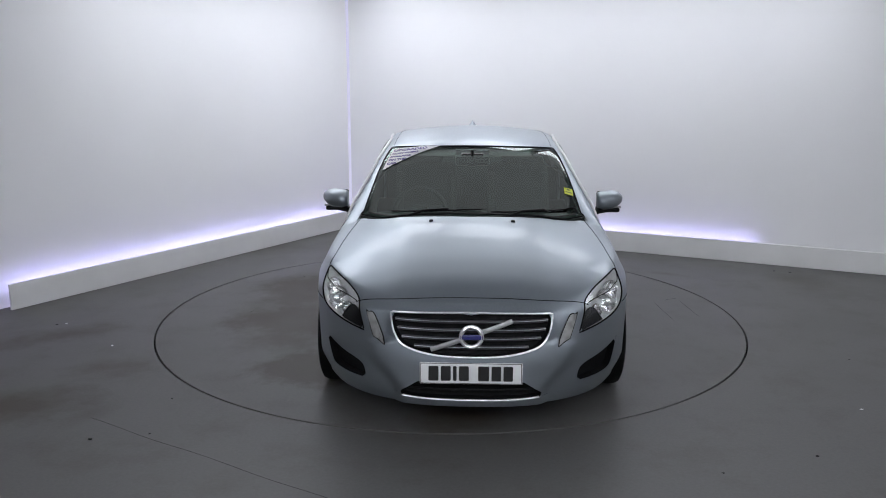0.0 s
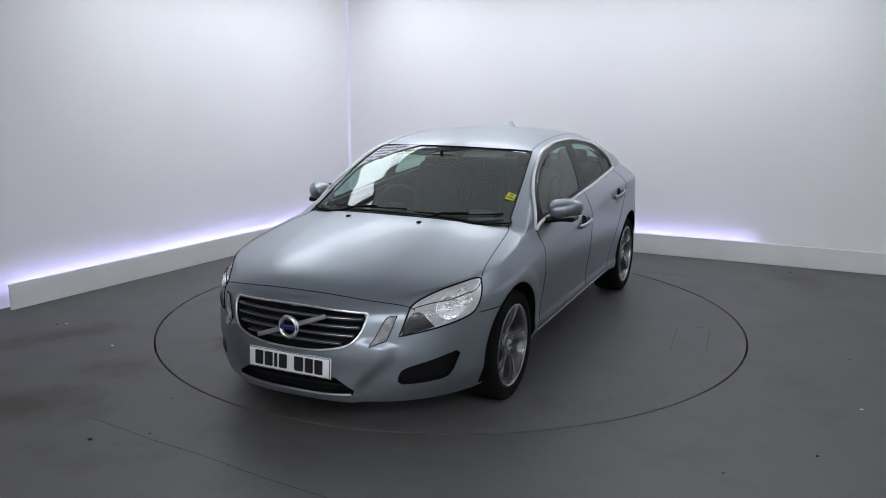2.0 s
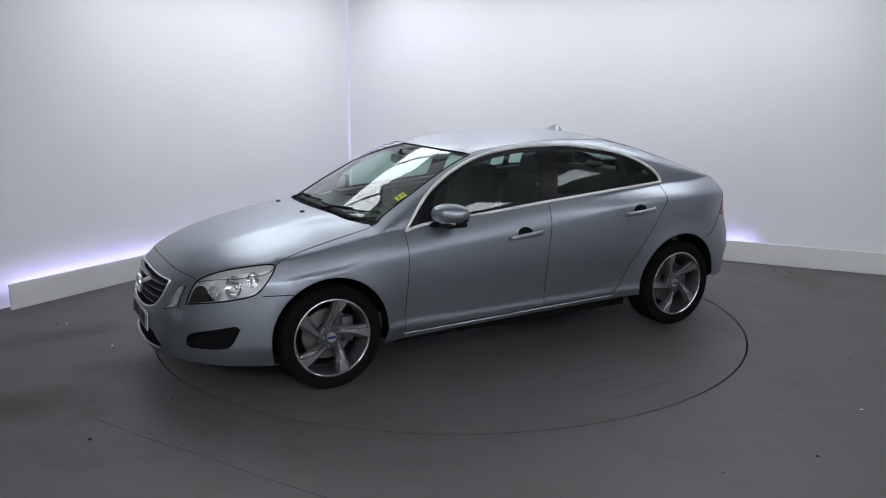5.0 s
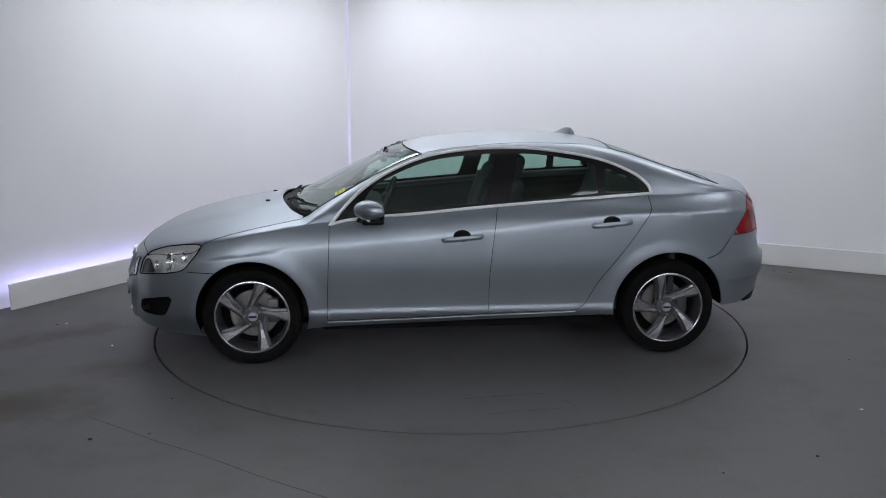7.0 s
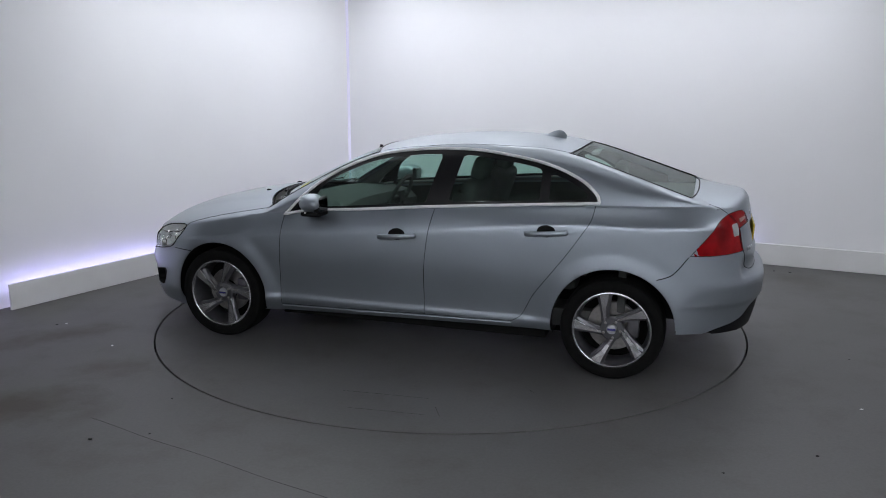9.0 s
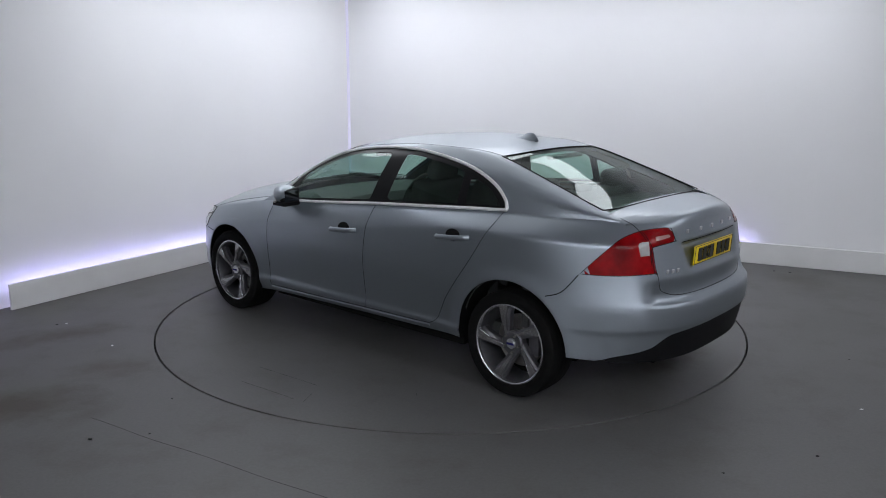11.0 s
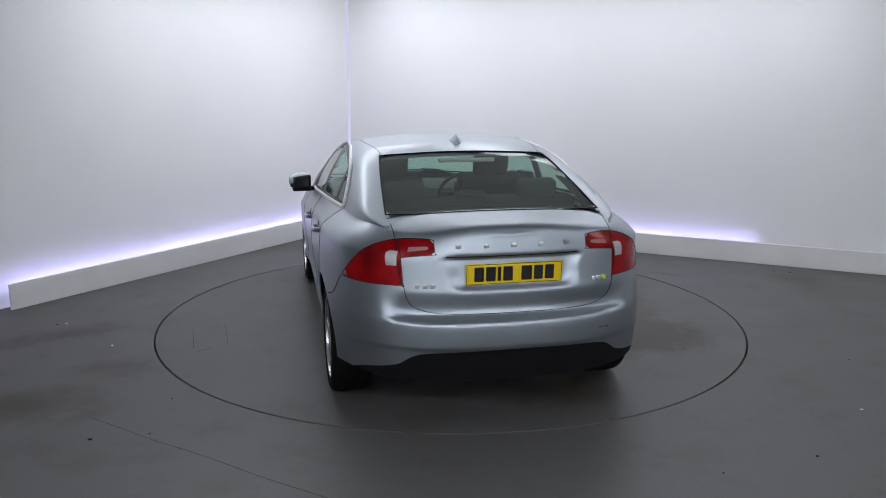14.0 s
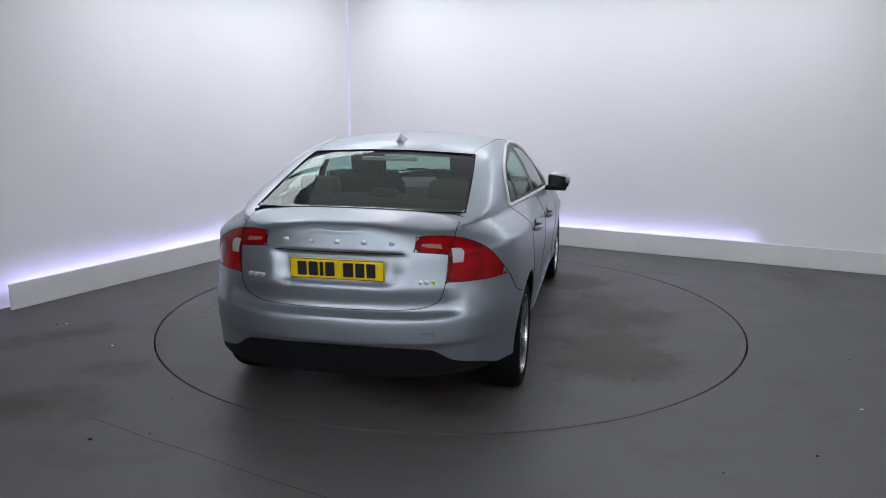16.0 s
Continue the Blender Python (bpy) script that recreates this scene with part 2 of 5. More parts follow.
def spline(xs, ys):
    """A smooth curve through (xs, ys) with no overshoot."""
    xs, ys = np.array(xs, float), np.array(ys, float)
    if xs[0] > xs[-1]:
        xs, ys = xs[::-1], ys[::-1]
    d = np.diff(ys) / np.diff(xs)
    m = np.zeros(len(xs))
    m[0], m[-1] = d[0], d[-1]
    for i in range(1, len(xs) - 1):
        m[i] = 0 if d[i - 1] * d[i] <= 0 else 2 * d[i - 1] * d[i] / (d[i - 1] + d[i])

    def f(x):
        x = min(max(x, xs[0]), xs[-1])
        i = min(max(int(np.searchsorted(xs, x)) - 1, 0), len(xs) - 2)
        h = xs[i + 1] - xs[i]
        t = (x - xs[i]) / h
        return float((2 * t ** 3 - 3 * t * t + 1) * ys[i] + (t ** 3 - 2 * t * t + t) * h * m[i]
                     + (3 * t * t - 2 * t ** 3) * ys[i + 1] + (t ** 3 - t * t) * h * m[i + 1])
    return f


def smooth01(t):
    t = min(max(t, 0.0), 1.0)
    return t * t * (3 - 2 * t)


# ---- the room ----
LEFT_A, CORNER, RIGHT_B = Vector((-3.527, 0.014, 0)), Vector((-1.222, 3.795, 0)), Vector((4.175, 1.344, 0))
L_DIR, R_DIR = (CORNER - LEFT_A).normalized(), (RIGHT_B - CORNER).normalized()
L_OUT, R_OUT = Vector((-L_DIR.y, L_DIR.x, 0)), Vector((-R_DIR.y, R_DIR.x, 0))
GAP_W = 0.10


def wall(name, a, b, out, thick=0.12, h=CEIL_H, material=None, z0=0.0):
    bm = bmesh.new()
    vs = [a, b, b + out * thick, a + out * thick]
    lo = [bm.verts.new((v.x, v.y, z0)) for v in vs]
    hi = [bm.verts.new((v.x, v.y, h)) for v in vs]
    bm.faces.new(lo)
    bm.faces.new(hi)
    for i in range(4):
        bm.faces.new((lo[i], lo[(i + 1) % 4], hi[(i + 1) % 4], hi[i]))
    return tagged(part(name, bm, material or M_WALL, smooth=False), kind="structure")


def room():
    bm = bmesh.new()
    n, rings = 128, []
    for r in (TABLE_R + 0.009, 2.6, 3.4, 5.0, 8.0, 13.0):
        rings.append([bm.verts.new((r * math.cos(2 * math.pi * j / n), r * math.sin(2 * math.pi * j / n), 0)) for j in range(n)])
    rings.insert(0, [bm.verts.new((v.co.x, v.co.y, -0.06)) for v in rings[0]])
    for A, B in zip(rings, rings[1:]):
        for j in range(n):
            bm.faces.new((A[j], A[(j + 1) % n], B[(j + 1) % n], B[j]))
    tagged(part("floor", bm, M_FLOOR, smooth=False), "grey painted concrete floor with brown tyre dirt", "floor", kind="structure")
    bm = bmesh.new()
    bmesh.ops.create_circle(bm, cap_ends=True, segments=96, radius=TABLE_R + 0.03, matrix=Matrix.Translation((0, 0, -0.05)))
    tagged(part("pit_bottom", bm, M_GAP, smooth=False), "dark pit under the turntable", "floor", kind="structure")
    # crack in the paint, chips and crumbs
    bm = bmesh.new()
    tube(bm, [(x, y + 0.006 * math.sin(9 * x), -0.0008) for x, y in [(-1.99 + 1.62 * t, -2.057 - 0.96 * t) for t in np.linspace(0, 1, 24)]], 0.0018, n=5)
    tagged(part("floor_crack", bm, M_GAP), "thin dark crack in the painted floor", "crack", kind="structure")
    rng = random.Random(5)
    for k, (gx, gy) in enumerate(((-2.37, -0.833), (-1.632, -1.778), (2.687, -1.035), (1.843, -2.462), (3.17, 1.507), (2.358, -1.87), (-1.589, -2.254), (1.314, -2.647), (-2.99, -0.355), (-1.873, -2.326), (-2.93, -0.33), (3.3, 1.45))):
        bm = bmesh.new()
        bmesh.ops.create_icosphere(bm, subdivisions=1, radius=rng.uniform(0.004, 0.010))
        for v in bm.verts:
            v.co.x *= rng.uniform(0.7, 2.2)
            v.co.z *= 0.35
        ob = tagged(part("grit", bm, M_GAP if k % 5 else M_PLINTH), "small crumb of dirt on the floor", "grit", group="floor grit")
        ob.location = (gx, gy, 0.002)
    # white studio walls behind the plinths
    far_l, far_r = CORNER - L_DIR * 9.0, CORNER + R_DIR * 9.0
    off = GAP_W + 0.02
    # the corner where both wall planes meet
    k = Matrix(((L_DIR.x, -R_DIR.x), (L_DIR.y, -R_DIR.y)))
    d = (CORNER + R_OUT * off) - (CORNER + L_OUT * off)
    st = k.inverted() @ Vector((d.x, d.y))
    inner = CORNER + L_OUT * off + L_DIR * st[0]
    near_l = LEFT_A - L_DIR * 0.9 + L_OUT * off
    wall("wall_left", near_l, inner, L_OUT)
    # dark stretch added out of view so the car's side reflects less light
    wall("unseen_dark_wall_left", far_l + L_OUT * off, near_l, L_OUT, material=M_DARK_UNSEEN)
    wall("wall_right", inner, far_r + R_OUT * off, R_OUT)
    # strip lamp in the slot where the walls meet
    bm = bmesh.new()
    p, q, r = inner - L_DIR * 0.022, inner + R_DIR * 0.022, inner - (L_OUT + R_OUT).normalized() * 0.012
    lo = [bm.verts.new((v.x, v.y, 0.25)) for v in (p, r, q)]
    hi = [bm.verts.new((v.x, v.y, CEIL_H - 0.02)) for v in (p, r, q)]
    for i in range(2):
        bm.faces.new((lo[i], lo[i + 1], hi[i + 1], hi[i]))
    tagged(part("corner_strip_lamp", bm, M_CORNER), "dim violet strip lamp where two walls meet", "lamp")
    # unseen walls, added to close the place behind the camera; left one dims reflections
    p, q = far_l + L_OUT * off, far_r + R_OUT * off
    wall("unseen_dark_back_left", Vector((p.x - 0.2, p.y, 0)), Vector((p.x - 0.2, -7.8, 0)), Vector((-1, 0, 0)), material=M_DARK_UNSEEN)
    wall("wall_back_right", Vector((q.x + 0.2, q.y + 0.1, 0)), Vector((q.x + 0.2, -7.8, 0)), Vector((1, 0, 0)), material=M_BACK)
    wall("wall_back", Vector((p.x - 0.4, -7.8, 0)), Vector((q.x + 0.4, -7.8, 0)), Vector((0, -1, 0)), material=M_BACK)
    bm = bmesh.new()
    box(bm, (0.5, -2.0, CEIL_H + 0.06), (18, 17, 0.12))
    tagged(part("ceiling", bm, M_CEIL, smooth=False), "white painted ceiling", "ceiling", kind="structure")
    # plinths with the strip lamps behind them
    t, ph = 0.025, 0.212
    for name, a, b, d_, o in (("plinth_left", LEFT_A, CORNER, L_DIR, L_OUT), ("plinth_right", CORNER, CORNER + R_DIR * 7.5, R_DIR, R_OUT)):
        bm = bmesh.new()
        m = Matrix.Translation(a) @ Matrix(((d_.x, o.x, 0, 0), (d_.y, o.y, 0, 0), (0, 0, 1, 0), (0, 0, 0, 1)))
        box(bm, ((b - a).length / 2, t / 2, ph / 2 + 0.002), ((b - a).length, t, ph), 0.002, m, 1)
        tagged(part(name, bm, M_PLINTH, smooth=False), "low white plinth board along the wall", "plinth", kind="structure")
    for a, ln, d_, o in ((LEFT_A + L_DIR * 0.03, (CORNER - LEFT_A).length - 0.1, L_DIR, L_OUT), (CORNER + R_DIR * 0.1, 4.62, R_DIR, R_OUT)):
        bm = bmesh.new()
        m = Matrix.Translation(a) @ Matrix(((d_.x, o.x, 0, 0), (d_.y, o.y, 0, 0), (0, 0, 1, 0), (0, 0, 0, 1)))
        box(bm, (ln / 2, t + 0.012, ph - 0.035), (ln, 0.012, 0.012), 0.002, m, 1)
        tagged(part("led_strip", bm, M_STRIP, smooth=False), "violet LED strip behind the plinth board", "lamp", group="LED strips")
    # rows of ceiling panel lamps along the white walls
    spots = []
    for k in range(3):
        spots.append((CORNER - L_DIR * (0.75 + 1.22 * k) - L_OUT * 0.92, math.atan2(L_DIR.y, L_DIR.x), 1.14, 0.9))
    for k in range(4):
        spots.append((CORNER + R_DIR * (0.95 + 1.36 * k) - R_OUT * 0.92, math.atan2(R_DIR.y, R_DIR.x), 1.14, 0.9))
    # single lamps out of view, added as fill for the surfaces facing the camera
    for x, y in ((4.0, -1.6), (4.0, -3.4), (-2.2, -4.6), (2.8, -4.4), *[(-4.3 + 1.22 * k, -6.9) for k in range(8)]):
        spots.append((Vector((x, y, 0)), 0.0, 0.9, 0.9))
    for c, turn, w, d in spots:
        lamp = tagged(new("ceiling_panel_lamp"), "white LED panel set in the ceiling", "lamp", group="ceiling panel lamps")
        lamp.location = (c.x, c.y, CEIL_H)
        lamp.rotation_euler = (0, 0, turn)
        bm = bmesh.new()
        box(bm, (0, 0, -0.012), (w, d, 0.01), 0.003)
        part("diffuser", bm, M_PANEL_FILL if c.y < -6 else M_PANEL, lamp, smooth=False)
        bm = bmesh.new()
        for sx in (-1, 1):
            box(bm, (sx * (w / 2 + 0.01), 0, -0.012), (0.02, d + 0.04, 0.024), 0.003)
            box(bm, (0, sx * (d / 2 + 0.01), -0.012), (w, 0.02, 0.024), 0.003)
        part("frame", bm, M_WALL, lamp, smooth=False)
    # large dim panel added overhead, unseen; its glow stands for a lit white ceiling
    soft = tagged(new("ceiling_glow_panel"), "large dim white softbox hung over the turntable", "lamp")
    soft.location = (0.1, 0.15, CEIL_H - 0.045)
    bm = bmesh.new()
    box(bm, (0, 0, 0), (3.2, 2.3, 0.02), 0.004)
    part("diffuser", bm, M_CEIL_GLOW, soft, smooth=False)
    bm = bmesh.new()
    for sx in (-1, 1):
        box(bm, (sx * 1.615, 0, 0.012), (0.03, 2.36, 0.065), 0.004)
        box(bm, (0, sx * 1.165, 0.012), (3.2, 0.03, 0.065), 0.004)
    part("frame", bm, M_WALL, soft, smooth=False)


room()


def turntable():
    bm = bmesh.new()
    n, rings = 128, []
    for r, z in ((TABLE_R - 0.004, -0.045), (TABLE_R - 0.004, -0.003), (TABLE_R - 0.006, 0), (1.8, 0), (1.2, 0), (0.5, 0)):
        rings.append([bm.verts.new((r * math.cos(2 * math.pi * j / n), r * math.sin(2 * math.pi * j / n), z)) for j in range(n)])
    for A, B in zip(rings, rings[1:]):
        for j in range(n):
            bm.faces.new((A[j], A[(j + 1) % n], B[(j + 1) % n], B[j]))
    bm.faces.new(rings[-1])
    top = tagged(new("turntable"), "flush round grey turntable with dusty tyre marks", "turntable")
    part("deck_plate", bm, M_DECK, top, smooth=False)
    bm = bmesh.new()
    ang = [2 * math.pi * j / 128 for j in range(128)]
    rings = [[bm.verts.new((r * math.cos(q), r * math.sin(q), z)) for q in ang] for r, z in ((TABLE_R - 0.016, -0.004), (TABLE_R - 0.016, 0.0008), (TABLE_R - 0.0045, 0.0008), (TABLE_R - 0.0045, -0.03))]
    for A, B in zip(rings, rings[1:]):
        for j in range(128):
            bm.faces.new((A[j], A[(j + 1) % 128], B[(j + 1) % 128], B[j]))
    part("edge_band", bm, M_FLOOR, top, smooth=False)
    # scratches in the paint of the deck
    for pts in (((0.13, 1.75), (-0.13, 1.727), (-0.40, 1.708)), ((0.0, 1.975), (-0.22, 1.955), (-0.46, 1.936)), ((-0.48, 1.815), (-0.54, 1.927)), ((-1.15, -1.40), (-1.19, -1.425)), ((-0.94, 1.39), (-0.97, 1.42)), ((0.03, -1.60), (-0.03, -1.59))):
        bm = bmesh.new()
        tube(bm, [(x, y, -0.0006) for x, y in pts], 0.0014, n=5)
        part("scratch", bm, M_GAP, top)
    return top


table = turntable()


# ---- the saloon car: x forward, y to its left, origin on the ground ----
Z_TOP = spline([2.31, 2.2, 2.1, 1.73, 1.3, 0.95, 0.3, -0.2, -0.8, -1.25, -1.8, -2.05, -2.3],
               [0.70, 0.725, 0.742, 0.80, 0.875, 0.928, 0.972, 1.012, 1.052, 1.076, 1.085, 1.062, 1.04])
Y_TOP = spline([2.3, 1.73, 1.3, 0.95, 0.3, -0.2, -0.8, -1.25, -1.8, -2.3], [0.86, 0.85, 0.845, 0.825, 0.835, 0.835, 0.815, 0.785, 0.757, 0.735])
Z_BOT = spline([2.3, 1.8, 1.0, 0, -1.0, -1.75, -2.3], [0.20, 0.185, 0.232, 0.262, 0.285, 0.33, 0.30])
Z_CREASE = spline([2.3, 1.7, 0.89, 0.4, -0.19, -0.75, -1.21, -1.8, -2.3], [0.62, 0.70, 0.80, 0.835, 0.885, 0.945, 0.978, 0.972, 0.935])
X_FRONT = spline([0.15, 0.25, 0.33, 0.44, 0.57, 0.66, 0.70, 0.76], [2.285, 2.315, 2.315, 2.322, 2.305, 2.285, 2.255, 2.19])
X_REAR = spline([0.28, 0.40, 0.48, 0.50, 0.59, 0.63, 0.665, 0.8, 0.95, 1.07], [-2.215, -2.245, -2.262, -2.278, -2.282, -2.277, -2.262, -2.212, -2.18, -2.155])
Z_HOOD = spline([2.31, 2.2, 2.05, 1.85, 1.6, 1.35, 1.15, 0.9], [0.70, 0.758, 0.830, 0.892, 0.947, 0.986, 1.005, 1.03])
Z_DECK = spline([-1.6, -1.8, -2.0, -2.10, -2.13, -2.16], [1.16, 1.140, 1.120, 1.114, 1.104, 1.065])
Z_ROOF = spline([1.25, 1.2, 0.8, 0.38, 0.2, 0, -0.4, -0.8, -1.07, -1.45, -1.8, -1.95],
                [0.972, 0.995, 1.19, 1.368, 1.412, 1.438, 1.462, 1.443, 1.393, 1.268, 1.138, 1.09])
CROWN = spline([1.2, 0.3, -0.4, -1.1, -1.8], [0.085, 0.05, 0.05, 0.04, 0.012])
XC, XR = 1.4, -1.3
LEAN = 0.485


def half_width(x, z):
    """The half width of the side, before the ends round off."""
    zb, zt, zc = Z_BOT(x), Z_TOP(x), Z_CREASE(x)
    yc = 0.906 if x > -0.6 else 0.906 + 0.010 * smooth01((-0.6 - x) / 0.8)
    if z >= zc:
        t = min(max((z - zc) / max(zt - zc, 0.02), 0), 1)
        return yc + (Y_TOP(x) - yc) * (0.62 * t + 0.38 * t * t)
    t = (zc - z) / max(zc - 0.30, 0.05)
    y = yc + 0.012 * math.sin(math.pi * min(t, 1) ** 0.6) * (1 if abs(x) < 1 else smooth01((2.2 - abs(x)) / 1.2))
    y -= 0.024 * smooth01((0.70 - z) / 0.34) * smooth01((1.25 - abs(x)) / 0.4)
    y += 0.007 * smooth01((0.365 - z) / 0.03) * smooth01((1.25 - abs(x)) / 0.3)
    y -= 0.06 * smooth01((0.33 - z) / 0.16)
    for xw in (1.40, -1.376):
        r = math.hypot(x - xw, z - 0.32)
        y += 0.010 * smooth01((0.50 - r) / 0.11)
    return y


def hood_z(x, y, ye):
    zt, zc = Z_TOP(x), max(Z_HOOD(x), Z_TOP(x))
    r = min(abs(y) / max(ye, 0.01), 1)
    z = zt + (zc - zt) * (1 - r ** 2.4)
    yr = 0.40 + 0.10 * (2.1 - x)
    z = zt + (z - zt) * smooth01(ye / 0.5)
    return z + 0.009 * smooth01((yr + 0.06 - abs(y)) / 0.13) * smooth01((2.22 - x) / 0.35) * (1 - r ** 6)


def deck_z(x, y, ye):
    zt, zc = Z_TOP(x), max(Z_DECK(x), Z_TOP(x))
    r = min(abs(y) / max(ye, 0.01), 1)
    return zt + (zc - zt) * (1 - r ** 3.0)


def shell():
    """Left half of the body skin: sides with both ends, hood, boot lid, and the glasshouse above the waist."""
    bm = bmesh.new()
    cols = [("f", math.radians(a)) for a in np.linspace(0, 90, 46)] + [("s", x) for x in np.linspace(XC, XR, 131)[1:-1]] + [("r", math.radians(a)) for a in np.linspace(90, 0, 44)]
    NV = 62
    grid = []
    for kind, a in cols:
        col = []
        for j in range(NV + 1):
            v = j / NV
            x = a if kind == "s" else (2.0 if kind == "f" else -2.0)
            z = 0.5
            for _ in range(6):
                z = Z_BOT(x) + (Z_TOP(x) - Z_BOT(x)) * v
                w = half_width(x, z)
                if kind == "f":
                    x = XC + (X_FRONT(z) - XC) * max(math.cos(a), 0) ** (2 / 2.2)
                    y = w * max(math.sin(a), 0) ** (2 / 2.6)
                    if y < 0.60:
                        ys = 0.40 + 0.15 * smooth01((z - 0.25) / 0.22) - 0.12 * smooth01((z - 0.50) / 0.05)
                        x += 0.029 * smooth01((ys - y) / 0.05) * smooth01((0.69 - z) / 0.05)
                elif kind == "r":
                    x = XR + (X_REAR(z) - XR) * max(math.cos(a), 0) ** (2 / 3.0)
                    y = w * max(math.sin(a), 0) ** (2 / 2.8)
                    x += 0.046 * smooth01((z - 0.632) / 0.024) * (1 - smooth01((z - 0.672) / 0.12)) * smooth01((0.68 - y) / 0.13)
                    x += 0.022 * smooth01((0.365 - y - 0.30 * (0.957 - z)) / 0.03) * smooth01((z - 0.778) / 0.035) * smooth01((0.962 - z) / 0.014)
                else:
                    y = w
            if abs(a) < 1e-9 and kind != "s":
                y = 0.0
            col.append(bm.verts.new((x, y, z)))
        grid.append(col)
    for A, B in zip(grid, grid[1:]):
        for j in range(NV):
            bm.faces.new((A[j], B[j], B[j + 1], A[j + 1])).material_index = 0
    top = [c[-1] for c in grid]
    # hood and boot lid
    for lo, hi, fz, tag in ((0.93, 9, hood_z, 1), (-9, -1.70, deck_z, 2)):
        sel = [v for v in top if lo <= v.co.x <= hi]
        rows = []
        NH = 30
        for v in sel:
            ye = v.co.y
            rows.append([v] + [bm.verts.new((v.co.x, ye * (1 - i / NH), fz(v.co.x, ye * (1 - i / NH), ye))) for i in range(1, NH + 1)])
        for A, B in zip(rows, rows[1:]):
            for i in range(NH):
                bm.faces.new((A[i], B[i], B[i + 1], A[i + 1])).material_index = tag
    # glasshouse
    sel = [v for v in top if -1.93 <= v.co.x <= 1.2]
    rows = []
    for v in sel:
        x, yb, zb = v.co
        zc, cr = Z_ROOF(x), CROWN(x)
        yk, zk = yb - 0.1, zb + 0.1
        for _ in range(25):
            zk = max(zc - cr * (yk / 0.6) ** 2, zb + 0.004)
            yk = yb - LEAN * (zk - zb)
        ln = math.hypot(yk - yb, zk - zb)
        d1, d2 = min(0.09, 0.5 * ln), 0.11
        bow = 0.018 * min(1, ln / 0.4)
        row = [v]
        N1, N2, N3 = 16, 8, 20
        s1 = 1 - d1 / max(ln, 1e-6)

        def side(s):
            return (yb + (yk - yb) * s + bow * math.sin(math.pi * s), zb + (zk - zb) * s)

        def roofp(y):
            return (y, max(zc - cr * (y / 0.6) ** 2, zb - 0.25))
        for i in range(1, N1 + 1):
            row.append(bm.verts.new((x, *side(s1 * i / N1))))
        P0, P2 = Vector(side(s1)), Vector(roofp(yk - d2))
        P1 = Vector((yk + bow * 0.2, zk))
        for i in range(1, N2 + 1):
            t = i / N2
            q = P0 * (1 - t) ** 2 + P1 * 2 * t * (1 - t) + P2 * t * t
            row.append(bm.verts.new((x, q.x, q.y)))
        for i in range(1, N3 + 1):
            row.append(bm.verts.new((x, *roofp((yk - d2) * (1 - i / N3)))))
        rows.append(row)
    for A, B in zip(rows, rows[1:]):
        for i in range(len(A) - 1):
            bm.faces.new((A[i], B[i], B[i + 1], A[i + 1])).material_index = 3
    bmesh.ops.remove_doubles(bm, verts=bm.verts, dist=0.0004)
    bm.normal_update()
    bm.verts.ensure_lookup_table()
    return bm


